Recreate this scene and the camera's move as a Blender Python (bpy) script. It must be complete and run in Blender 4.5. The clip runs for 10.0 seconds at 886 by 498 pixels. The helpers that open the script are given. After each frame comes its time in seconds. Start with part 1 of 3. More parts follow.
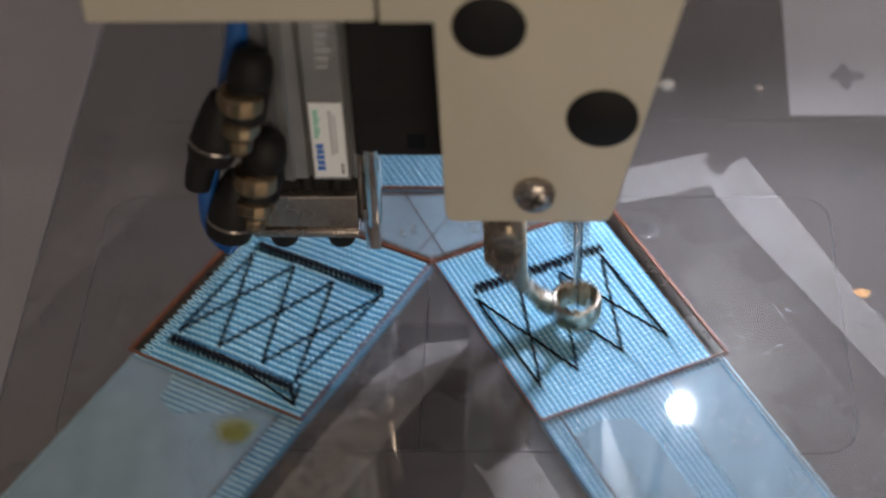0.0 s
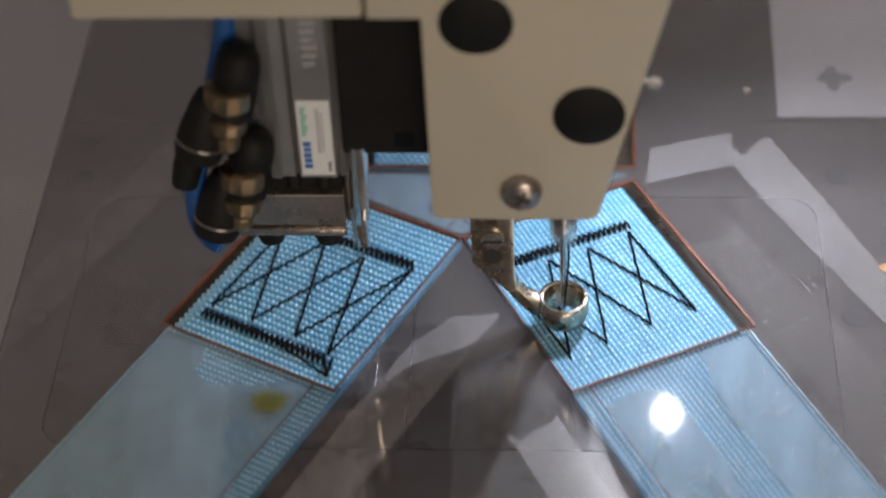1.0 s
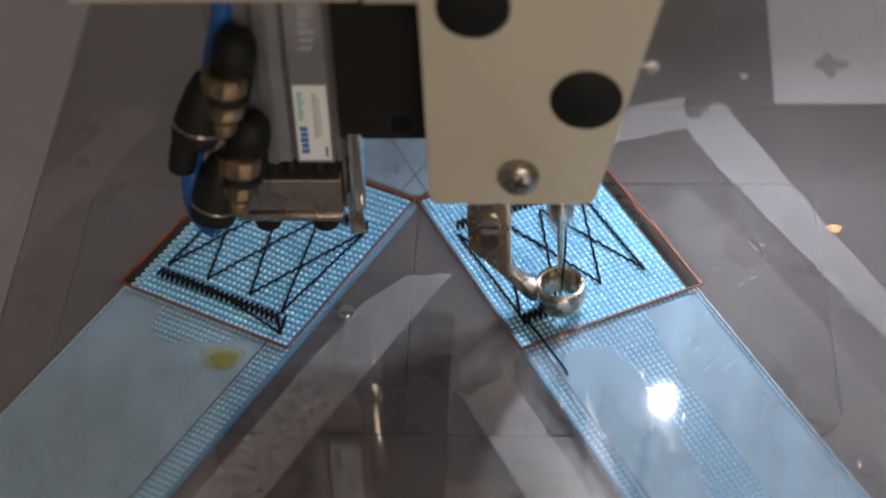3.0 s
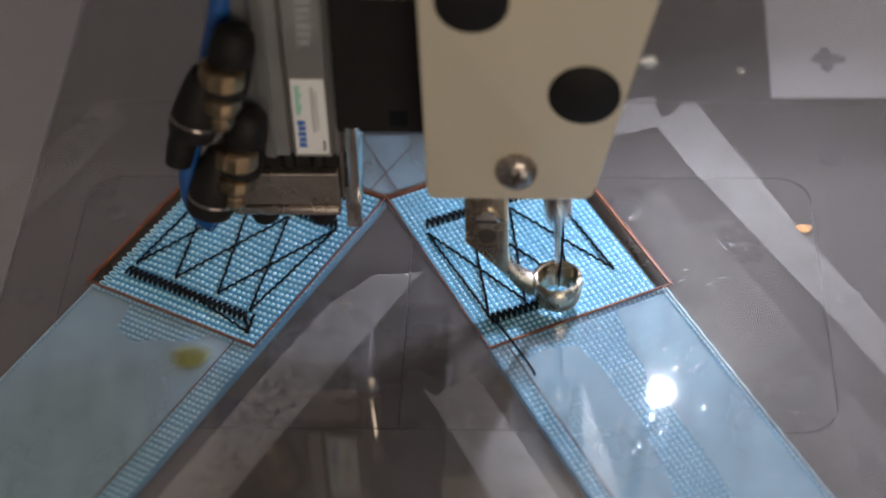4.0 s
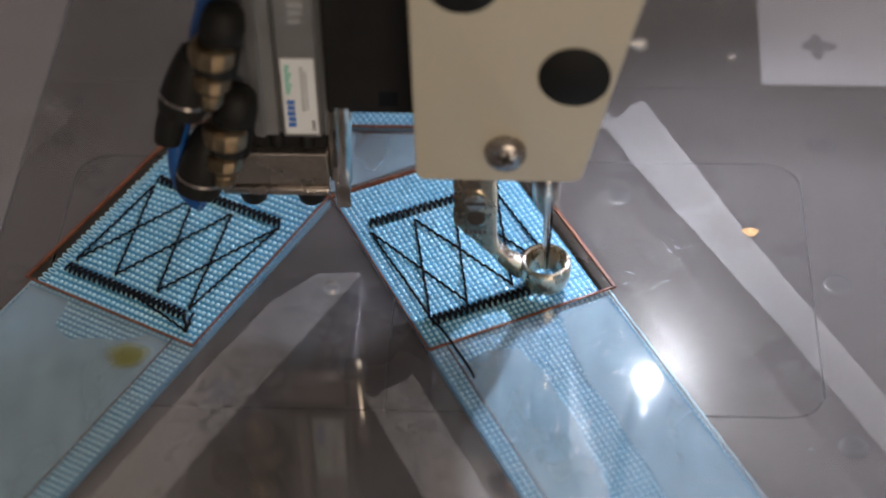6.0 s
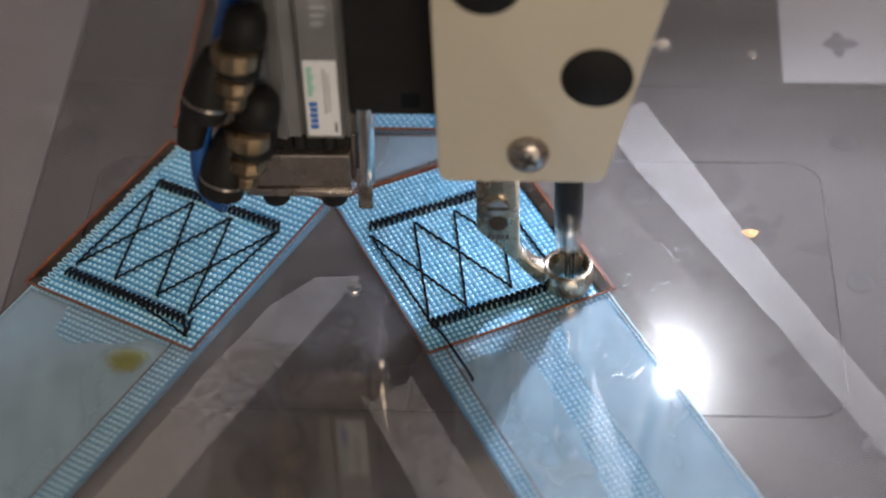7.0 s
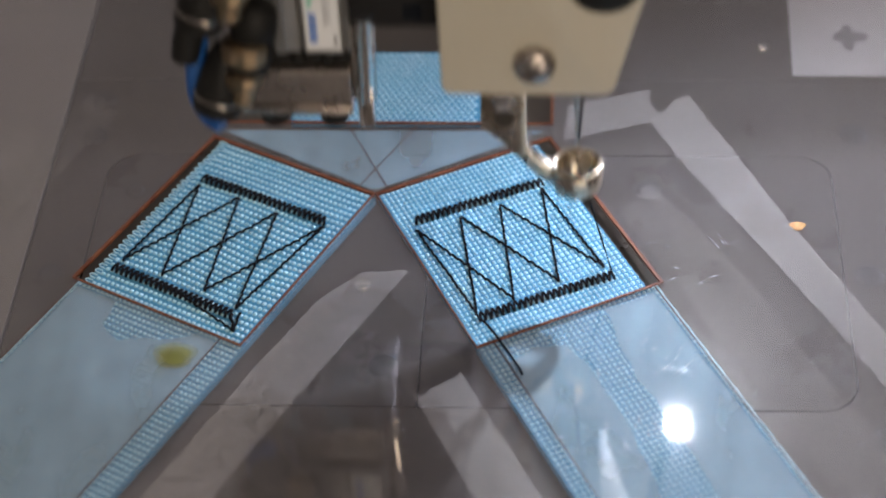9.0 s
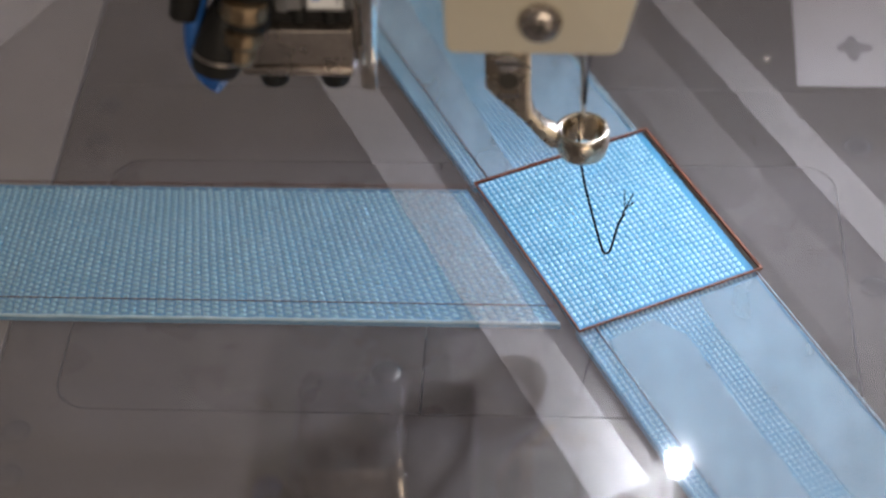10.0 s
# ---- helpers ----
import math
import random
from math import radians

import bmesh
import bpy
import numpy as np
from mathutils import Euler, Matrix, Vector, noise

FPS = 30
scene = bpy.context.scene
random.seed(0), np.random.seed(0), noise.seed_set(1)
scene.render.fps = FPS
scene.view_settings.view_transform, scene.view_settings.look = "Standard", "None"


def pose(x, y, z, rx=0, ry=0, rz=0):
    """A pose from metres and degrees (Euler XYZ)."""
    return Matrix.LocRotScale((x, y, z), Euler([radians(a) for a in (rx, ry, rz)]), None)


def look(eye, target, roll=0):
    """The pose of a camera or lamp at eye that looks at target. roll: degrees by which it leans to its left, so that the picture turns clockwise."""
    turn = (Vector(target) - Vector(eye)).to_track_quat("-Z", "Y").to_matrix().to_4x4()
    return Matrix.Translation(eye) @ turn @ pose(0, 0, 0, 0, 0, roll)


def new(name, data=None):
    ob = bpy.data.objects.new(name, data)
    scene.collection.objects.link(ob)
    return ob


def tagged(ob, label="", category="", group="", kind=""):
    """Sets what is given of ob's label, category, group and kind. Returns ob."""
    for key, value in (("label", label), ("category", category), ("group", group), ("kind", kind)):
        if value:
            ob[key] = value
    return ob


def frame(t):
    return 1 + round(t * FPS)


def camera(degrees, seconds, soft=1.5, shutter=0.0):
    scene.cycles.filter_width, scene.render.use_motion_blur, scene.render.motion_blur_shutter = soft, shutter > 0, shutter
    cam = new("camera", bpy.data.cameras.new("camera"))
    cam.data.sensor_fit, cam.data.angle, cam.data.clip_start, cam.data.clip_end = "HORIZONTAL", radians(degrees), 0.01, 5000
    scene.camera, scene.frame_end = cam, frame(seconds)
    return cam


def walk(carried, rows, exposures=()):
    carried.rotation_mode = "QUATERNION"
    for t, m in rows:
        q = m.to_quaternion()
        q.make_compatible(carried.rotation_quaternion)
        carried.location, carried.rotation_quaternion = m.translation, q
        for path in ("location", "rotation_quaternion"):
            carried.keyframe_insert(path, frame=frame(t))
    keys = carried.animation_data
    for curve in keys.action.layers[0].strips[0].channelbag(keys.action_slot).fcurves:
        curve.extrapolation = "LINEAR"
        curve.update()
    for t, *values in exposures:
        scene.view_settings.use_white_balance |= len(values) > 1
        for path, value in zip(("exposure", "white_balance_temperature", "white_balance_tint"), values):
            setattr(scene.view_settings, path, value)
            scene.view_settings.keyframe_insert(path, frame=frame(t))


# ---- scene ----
cam = camera(24.0, 10.0, soft=1.8, shutter=0.8)
walk(cam, [
    (0.0, pose(-0.0007, -0.3804, 0.3759, 47.427, 2.378, 2.676)),
    (0.5, pose(0.0007, -0.3841, 0.3735, 47.772, 2.313, 2.507)),
    (1.0, pose(0.0006, -0.3833, 0.3729, 47.847, 2.192, 2.562)),
    (1.5, pose(-0.0006, -0.3821, 0.3733, 47.785, 2.158, 2.468)),
    (2.0, pose(-0.0008, -0.3826, 0.3720, 47.800, 2.151, 2.409)),
    (2.5, pose(0.0004, -0.3849, 0.3707, 47.801, 2.171, 2.457)),
    (4.0, pose(-0.0012, -0.3835, 0.3718, 47.386, 1.836, 2.402)),
    (4.5, pose(-0.0003, -0.3836, 0.3705, 47.396, 1.898, 2.475)),
    (5.0, pose(-0.0013, -0.3830, 0.3711, 47.230, 1.592, 2.620)),
    (5.5, pose(-0.0002, -0.3848, 0.3692, 47.206, 1.078, 2.598)),
    (7.0, pose(-0.0024, -0.3838, 0.3712, 46.985, 1.689, 2.767)),
    (7.5, pose(-0.0026, -0.3824, 0.3705, 46.946, 1.797, 2.851)),
    (8.0, pose(-0.0011, -0.3825, 0.3690, 47.007, 2.034, 2.956)),
    (8.5, pose(0.0007, -0.3839, 0.3690, 46.993, 2.161, 2.973)),
    (9.0, pose(0.0001, -0.3833, 0.3708, 46.865, 2.222, 2.956)),
    (9.5, pose(0.0010, -0.3831, 0.3726, 46.776, 2.170, 3.062)),
    (10.0, pose(-0.0013, -0.3835, 0.3695, 47.197, 1.912, 3.189)),
], exposures=((0.0, -0.07), (5.5, -0.05), (7.0, 0.26), (9.2, 0.27), (10.0, 0.30)))
# the lens is focused on the work, so that the nearer machine head is soft
cam.data.dof.use_dof = True
cam.data.dof.focus_distance = 0.535
cam.data.dof.aperture_fstop = 7.5

# ---- light ----
world = bpy.data.worlds.new("workshop_air")
scene.world = world
world.use_nodes = True
world.node_tree.nodes["Background"].inputs[0].default_value = (1.0, 0.90, 0.80, 1)
world.node_tree.nodes["Background"].inputs[1].default_value = 0.05


def area_lamp(name, eye, target, size, power, colour):
    data = bpy.data.lights.new(name, "AREA")
    data.shape, data.size, data.size_y = "RECTANGLE", size[0], size[1]
    data.energy, data.color = power, colour
    ob = new(name, data)
    ob.matrix_world = look(eye, target)
    return ob


# added fill lamps: a soft one overhead, a warm one behind the camera
area_lamp("overhead_fill", (-0.9, 0.5, 2.3), (0, 0, 0), (1.6, 0.3), 11.5, (1.0, 0.85, 0.68))
area_lamp("warm_front_fill", (0.7, -2.5, 1.0), (0, 0, 0), (1.4, 1.0), 31.0, (1.0, 0.82, 0.63))
# added cool lamp by the far wall, lights the ceiling the plastic mirrors
area_lamp("cool_ceiling_fill", (2.25, 2.97, 1.8), (1.8, 1.6, 2.35), (1.1, 0.9), 175.0, (0.68, 0.74, 1.0))


# ---- materials ----
def mat(name):
    m = bpy.data.materials.new(name)
    m.use_nodes = True
    m.node_tree.nodes.clear()
    return m, m.node_tree.nodes, m.node_tree.links


def node(nodes, kind, **values):
    n = nodes.new(kind)
    for k, v in values.items():
        n.inputs[k.replace("_", " ")].default_value = v
    return n


def coords(nodes, links, scale=(1, 1, 1), turn=0.0):
    c = nodes.new("ShaderNodeTexCoord")
    m = nodes.new("ShaderNodeMapping")
    m.inputs["Scale"].default_value = scale
    m.inputs["Rotation"].default_value = (0, 0, turn)
    links.new(c.outputs["Object"], m.inputs["Vector"])
    return m.outputs["Vector"]


def surface(name, dark, light, rough=0.5, metal=0.0, grain=400.0, stretch=(1, 1, 1), blotch=30.0, bump=0.1,
            bump_size=0.0002, rough_spread=0.1, specular=0.5, turn=0.0):
    """Grain and blotches between two colours, with uneven gloss and a fine relief."""
    m, nodes, links = mat(name)
    out = nodes.new("ShaderNodeOutputMaterial")
    p = node(nodes, "ShaderNodeBsdfPrincipled", Metallic=metal, Specular_IOR_Level=specular)
    fine = node(nodes, "ShaderNodeTexNoise", Scale=grain, Detail=4.0)
    wide = node(nodes, "ShaderNodeTexNoise", Scale=blotch, Detail=5.0, Roughness=0.6)
    links.new(coords(nodes, links, stretch, turn), fine.inputs["Vector"])
    links.new(coords(nodes, links), wide.inputs["Vector"])
    mix = nodes.new("ShaderNodeMath")
    mix.operation = "MULTIPLY_ADD"
    mix.inputs[1].default_value = 0.45
    links.new(fine.outputs["Fac"], mix.inputs[0])
    half = nodes.new("ShaderNodeMath")
    half.operation = "MULTIPLY"
    half.inputs[1].default_value = 0.55
    links.new(wide.outputs["Fac"], half.inputs[0])
    links.new(half.outputs[0], mix.inputs[2])
    ramp = nodes.new("ShaderNodeValToRGB")
    ramp.color_ramp.elements[0].position, ramp.color_ramp.elements[1].position = 0.35, 0.65
    ramp.color_ramp.elements[0].color, ramp.color_ramp.elements[1].color = (*dark, 1), (*light, 1)
    links.new(mix.outputs[0], ramp.inputs["Fac"])
    links.new(ramp.outputs["Color"], p.inputs["Base Color"])
    span = node(nodes, "ShaderNodeMapRange", From_Min=0.3, From_Max=0.7, To_Min=max(0.02, rough - rough_spread), To_Max=rough + rough_spread)
    links.new(wide.outputs["Fac"], span.inputs["Value"])
    links.new(span.outputs["Result"], p.inputs["Roughness"])
    b = node(nodes, "ShaderNodeBump", Strength=bump, Distance=bump_size)
    links.new(fine.outputs["Fac"], b.inputs["Height"])
    links.new(b.outputs["Normal"], p.inputs["Normal"])
    links.new(p.outputs["BSDF"], out.inputs["Surface"])
    return m


def film(name, colour, cover, gloss=0.06, rough=0.12, grain=600.0, spread=0.15, blotch=60.0, stretch=(1, 1, 1), bump=0.08):
    """Thin clear or milky plastic: part of the light passes, part is scattered, and the face is glossy."""
    m, nodes, links = mat(name)
    out = nodes.new("ShaderNodeOutputMaterial")
    clear = node(nodes, "ShaderNodeBsdfTransparent", Color=(0.988, 0.988, 0.985, 1))
    milk = node(nodes, "ShaderNodeBsdfDiffuse", Color=(*colour, 1))
    shine = node(nodes, "ShaderNodeBsdfGlossy", Color=(1, 1, 1, 1), Roughness=rough)
    fine = node(nodes, "ShaderNodeTexNoise", Scale=grain, Detail=3.0)
    wide = node(nodes, "ShaderNodeTexNoise", Scale=blotch, Detail=5.0, Roughness=0.65)
    links.new(coords(nodes, links, stretch), fine.inputs["Vector"])
    links.new(coords(nodes, links), wide.inputs["Vector"])
    add = nodes.new("ShaderNodeMath")
    add.operation = "ADD"
    links.new(fine.outputs["Fac"], add.inputs[0])
    links.new(wide.outputs["Fac"], add.inputs[1])
    span = node(nodes, "ShaderNodeMapRange", From_Min=0.65, From_Max=1.35, To_Min=max(0, cover - spread), To_Max=min(1, cover + spread))
    links.new(add.outputs[0], span.inputs["Value"])
    a = nodes.new("ShaderNodeMixShader")
    links.new(span.outputs["Result"], a.inputs["Fac"])
    links.new(clear.outputs[0], a.inputs[1])
    links.new(milk.outputs[0], a.inputs[2])
    b = node(nodes, "ShaderNodeBump", Strength=bump, Distance=0.0003)
    links.new(add.outputs[0], b.inputs["Height"])
    links.new(b.outputs["Normal"], shine.inputs["Normal"])
    facing = node(nodes, "ShaderNodeLayerWeight", Blend=0.5)
    steep = node(nodes, "ShaderNodeMath")
    steep.operation = "POWER"
    steep.inputs[1].default_value = 4.0
    links.new(facing.outputs["Facing"], steep.inputs[0])
    more = node(nodes, "ShaderNodeMath")
    more.operation = "MULTIPLY_ADD"
    more.inputs[1].default_value, more.inputs[2].default_value = 0.6, gloss
    links.new(steep.outputs[0], more.inputs[0])
    c = nodes.new("ShaderNodeMixShader")
    links.new(more.outputs[0], c.inputs["Fac"])
    links.new(a.outputs[0], c.inputs[1])
    links.new(shine.outputs[0], c.inputs[2])
    links.new(c.outputs[0], out.inputs["Surface"])
    return m


def glow(name, colour, strength):
    m, nodes, links = mat(name)
    out = nodes.new("ShaderNodeOutputMaterial")
    e = node(nodes, "ShaderNodeEmission", Color=(*colour, 1), Strength=strength)
    links.new(e.outputs[0], out.inputs["Surface"])
    return m


M_TABLE = surface("brushed_table_metal", (0.044, 0.035, 0.026), (0.062, 0.051, 0.040), 0.36, 0.25, 900, (1, 9, 1), 25, 0.02)
M_PLATE = surface("polished_cover_plate", (0.038, 0.030, 0.023), (0.052, 0.043, 0.034), 0.28, 0.18, 1200, (1, 12, 1), 30, 0.01, rough_spread=0.03)
M_BOARD = surface("grey_side_board", (0.15, 0.134, 0.122), (0.185, 0.168, 0.154), 0.5, 0.0, 500, blotch=20)
M_GAP = surface("dark_joint", (0.02, 0.02, 0.02), (0.04, 0.035, 0.03), 0.9)
M_TSCREW = surface("dull_table_screw", (0.034, 0.030, 0.026), (0.058, 0.052, 0.047), 0.34, 0.5, 900, blotch=200)
M_CHROME = surface("polished_steel", (0.62, 0.58, 0.52), (0.78, 0.74, 0.68), 0.16, 1.0, 500, blotch=120, bump=0.03, rough_spread=0.05)
M_BRONZE = surface("nickel_foot_steel", (0.44, 0.375, 0.285), (0.60, 0.525, 0.41), 0.27, 1.0, 600, blotch=150, bump=0.04, rough_spread=0.06)
M_CREAM = surface("cream_machine_paint", (0.475, 0.44, 0.35), (0.515, 0.48, 0.385), 0.42, 0.0, 1500, blotch=18, bump=0.04, rough_spread=0.04)
M_BLACK = surface("black_oxide_metal", (0.006, 0.006, 0.006), (0.012, 0.011, 0.011), 0.5, 0.0, 900, blotch=60, specular=0.25)
M_RUBBER = surface("black_plug_plastic", (0.006, 0.006, 0.006), (0.011, 0.011, 0.011), 0.6, 0.0, 800, blotch=80, specular=0.22)
M_ALU = surface("grey_anodised_aluminium", (0.30, 0.30, 0.30), (0.40, 0.40, 0.395), 0.38, 0.75, 1500, (9, 9, 1), 40, 0.05)
M_BLOCK = surface("dull_nickel_block", (0.30, 0.27, 0.25), (0.40, 0.36, 0.33), 0.26, 0.9, 700, blotch=60)
M_BRASS = surface("nickelled_brass", (0.20, 0.145, 0.09), (0.31, 0.235, 0.15), 0.36, 1.0, 500, blotch=150)
M_HOSE = surface("blue_air_hose", (0.010, 0.065, 0.25), (0.016, 0.095, 0.32), 0.3, 0.0, 500, blotch=80)
M_LABEL = surface("white_label_paper", (0.66, 0.68, 0.70), (0.74, 0.76, 0.78), 0.5, 0.0, 900)
M_INK_BLUE = surface("label_ink_blue", (0.03, 0.12, 0.45), (0.04, 0.16, 0.52), 0.5)
M_INK_GREEN = surface("label_ink_green", (0.18, 0.50, 0.40), (0.24, 0.58, 0.46), 0.5)
M_INK_GREY = surface("label_ink_grey", (0.25, 0.26, 0.28), (0.34, 0.35, 0.37), 0.5)
M_INK_DARK = surface("label_ink_dark", (0.05, 0.05, 0.06), (0.08, 0.08, 0.09), 0.5)
M_PAPER = surface("white_paper", (0.36, 0.355, 0.365), (0.42, 0.415, 0.42), 0.8, 0.0, 700, blotch=15)
M_STAIN = surface("grey_ink_smudge", (0.15, 0.15, 0.155), (0.26, 0.26, 0.265), 0.9, 0.0, 300)
M_WEB = surface("blue_webbing_ground", (0.036, 0.215, 0.39), (0.058, 0.28, 0.48), 0.55, 0.0, 2500, blotch=60, bump=0.5, bump_size=0.0003)
M_FLOAT = surface("blue_webbing_yarn", (0.27, 0.57, 0.73), (0.48, 0.75, 0.87), 0.38, 0.0, 3000, blotch=90, bump=0.3, bump_size=0.0001, specular=0.8)
# darker copy of the yarn colour, which lowers contrast on the cross strap
M_FLOAT_DARKER = surface("blue_webbing_yarn_darker", (0.18, 0.44, 0.56), (0.32, 0.60, 0.70), 0.40, 0.0, 3000, blotch=90, bump=0.3, bump_size=0.0001)
M_EDGE = surface("pale_selvedge", (0.25, 0.50, 0.62), (0.50, 0.72, 0.80), 0.5, 0.0, 2500, blotch=200)
M_THREAD = surface("black_thread", (0.003, 0.004, 0.007), (0.007, 0.009, 0.014), 0.8, 0.0, 4000, blotch=300, specular=0.15)
M_BURN = surface("burnt_brown_edge", (0.09, 0.022, 0.008), (0.22, 0.07, 0.025), 0.45, 0.0, 900, blotch=150)
M_SCORE = surface("brown_scored_line", (0.05, 0.02, 0.012), (0.12, 0.045, 0.02), 0.5, 0.0, 900, blotch=200)
M_SHEET = film("clear_template_plastic", (0.66, 0.64, 0.70), 0.045, 0.072, 0.03, 260, 0.014, 60, bump=0.012)
M_MILK = film("milky_adhesive_film", (0.36, 0.57, 0.71), 0.48, 0.022, 0.06, 90, 0.24, 26, (1, 0.3, 1), bump=0.10)
M_TAPE = film("frosted_tape", (0.64, 0.62, 0.63), 0.105, 0.015, 0.28, 800, 0.105, 330, bump=0.15)
# weak cover; on the left strip it paints the dimmer light in
M_FAINT_WRINKLE = film("faint_wrinkled_tape", (0.62, 0.59, 0.60), 0.03, 0.008, 0.14, 300, 0.03, 90, bump=0.2)
M_SCUFF_GLINT = film("white_scuff_and_glint", (0.85, 0.85, 0.88), 0.55, 0.08, 0.2, 500, 0.2, 200)
M_YELLOW = film("yellow_stain", (0.62, 0.66, 0.14), 0.075, 0.004, 0.3, 300, 0.05, 160)
M_ORANGE = film("orange_stain", (0.70, 0.42, 0.20), 0.6, 0.02, 0.3, 500, 0.3, 300)
M_LED = glow("led_glow", (0.84, 0.88, 1.0), 4700.0)
M_LED_BODY = surface("lamp_housing", (0.10, 0.10, 0.10), (0.14, 0.14, 0.14), 0.5)
# pale warm tone, set for the light that the unseen ceiling bounces
M_CEILING = surface("warm_bounce_ceiling", (0.70, 0.64, 0.56), (0.77, 0.71, 0.63), 0.8, 0.0, 60, blotch=2)
M_WALL = surface("plain_workshop_wall", (0.32, 0.30, 0.27), (0.36, 0.34, 0.31), 0.8, 0.0, 60, blotch=2)

MM = 0.001


# ---- mesh helpers, in millimetres ----
def finish(bm):
    bmesh.ops.recalc_face_normals(bm, faces=bm.faces)
    return bm


def mesh_of(name, bm, material, smooth=False):
    bmesh.ops.scale(bm, vec=(MM, MM, MM), verts=bm.verts)
    me = bpy.data.meshes.new(name)
    bm.to_mesh(me)
    bm.free()
    me.materials.append(material)
    if smooth:
        for f in me.polygons:
            f.use_smooth = True
        me.set_sharp_from_angle(angle=radians(40))
    return me


def part(name, bm, material, parent, label="", smooth=True):
    """One mesh object under a thing or a part."""
    ob = new(name, mesh_of(name, finish(bm), material, smooth))
    ob.parent = parent
    if label:
        tagged(ob, label)
    return ob


def thing(name, label, category, group="", kind=""):
    ob = new(name)
    ob.empty_display_size = 0.01
    return tagged(ob, label, category, group, kind)


def bevelled(bm, geom_faces, width, segments=2):
    edges = {e for f in geom_faces for e in f.edges}
    if width > 0:
        bmesh.ops.bevel(bm, geom=list(edges), offset=width, segments=segments, affect="EDGES", profile=0.5)


def box(x0, x1, y0, y1, z0, z1, r=0.0, bm=None):
    own = bmesh.new()
    v = [own.verts.new((x, y, z)) for x in (x0, x1) for y in (y0, y1) for z in (z0, z1)]
    for q in ((0, 1, 3, 2), (4, 6, 7, 5), (0, 4, 5, 1), (2, 3, 7, 6), (0, 2, 6, 4), (1, 5, 7, 3)):
        own.faces.new([v[i] for i in q])
    bevelled(own, own.faces, r)
    return merge(bm, own)


def merge(bm, own):
    if bm is None:
        return own
    me = bpy.data.meshes.new("temporary")
    own.to_mesh(me)
    own.free()
    bm.from_mesh(me)
    bpy.data.meshes.remove(me)
    return bm


def prism(poly, z0, z1, r=0.0, bm=None, axis="z"):
    """A flat outline with thickness. axis y: the outline is in x and z and runs from y = z0 to z1."""
    own = bmesh.new()
    place = (lambda p, h: (p[0], p[1], h)) if axis == "z" else (lambda p, h: (p[0], h, p[1])) if axis == "y" else (lambda p, h: (h, p[0], p[1]))
    low, top = [own.verts.new(place(p, z0)) for p in poly], [own.verts.new(place(p, z1)) for p in poly]
    n = len(poly)
    a, b = own.faces.new(low), own.faces.new(top)
    for i in range(n):
        own.faces.new((low[i], low[(i + 1) % n], top[(i + 1) % n], top[i]))
    if r > 0:
        bmesh.ops.recalc_face_normals(own, faces=own.faces)
        bevelled(own, [a, b], r)
    return merge(bm, own)


def lathe(profile, centre, axis="z", n=32, bm=None, scale=(1, 1)):
    """Turns (radius, height) round an axis through centre; ends are closed where the radius is not 0."""
    own = bmesh.new()
    rings = []
    for r, h in profile:
        ring = []
        for k in range(n):
            a = 2 * math.pi * k / n
            u, w = r * math.cos(a) * scale[0], r * math.sin(a) * scale[1]
            p = {"z": (u, w, h), "y": (u, h, w), "x": (h, u, w)}[axis]
            ring.append(own.verts.new([c + d for c, d in zip(centre, p)]))
        rings.append(ring)
    for a, b in zip(rings, rings[1:]):
        for k in range(n):
            own.faces.new((a[k], a[(k + 1) % n], b[(k + 1) % n], b[k]))
    if profile[0] != profile[-1]:
        own.faces.new(rings[0])
        own.faces.new(rings[-1])
    else:
        bmesh.ops.remove_doubles(own, verts=own.verts, dist=1e-5)
    return merge(bm, own)


def tube(points, r, n=8, bm=None, closed=False):
    """A round cord along points."""
    own = bmesh.new()
    pts = [Vector(p) for p in points]
    rings = []
    for i, p in enumerate(pts):
        d = (pts[min(i + 1, len(pts) - 1)] - pts[max(i - 1, 0)]).normalized()
        side = d.cross(Vector((0, 0, 1)))
        side = side.normalized() if side.length > 1e-3 else Vector((1, 0, 0))
        up = side.cross(d)
        rings.append([own.verts.new(p + (side * math.cos(2 * math.pi * k / n) + up * math.sin(2 * math.pi * k / n)) * r) for k in range(n)])
    for a, b in zip(rings, rings[1:]):
        for k in range(n):
            own.faces.new((a[k], a[(k + 1) % n], b[(k + 1) % n], b[k]))
    own.faces.new(rings[0])
    own.faces.new(rings[-1])
    return merge(bm, own)


def smooth_path(points, steps=8):
    """A rounded line through the points."""
    p = [Vector(q) for q in points]
    p = [p[0] * 2 - p[1]] + p + [p[-1] * 2 - p[-2]]
    out = []
    for i in range(1, len(p) - 2):
        for k in range(steps):
            u = k / steps
            out.append(0.5 * (2 * p[i] + (p[i + 1] - p[i - 1]) * u + (2 * p[i - 1] - 5 * p[i] + 4 * p[i + 1] - p[i + 2]) * u * u
                              + (3 * p[i] - p[i - 1] - 3 * p[i + 1] + p[i + 2]) * u ** 3))
    return out + [p[-2]]


def rounded(x0, x1, y0, y1, r, n=8):
    poly = []
    for cx, cy, a0 in ((x1 - r, y1 - r, 0), (x0 + r, y1 - r, 90), (x0 + r, y0 + r, 180), (x1 - r, y0 + r, 270)):
        for k in range(n + 1):
            a = radians(a0 + 90 * k / n)
            poly.append((cx + r * math.cos(a), cy + r * math.sin(a)))
    return poly


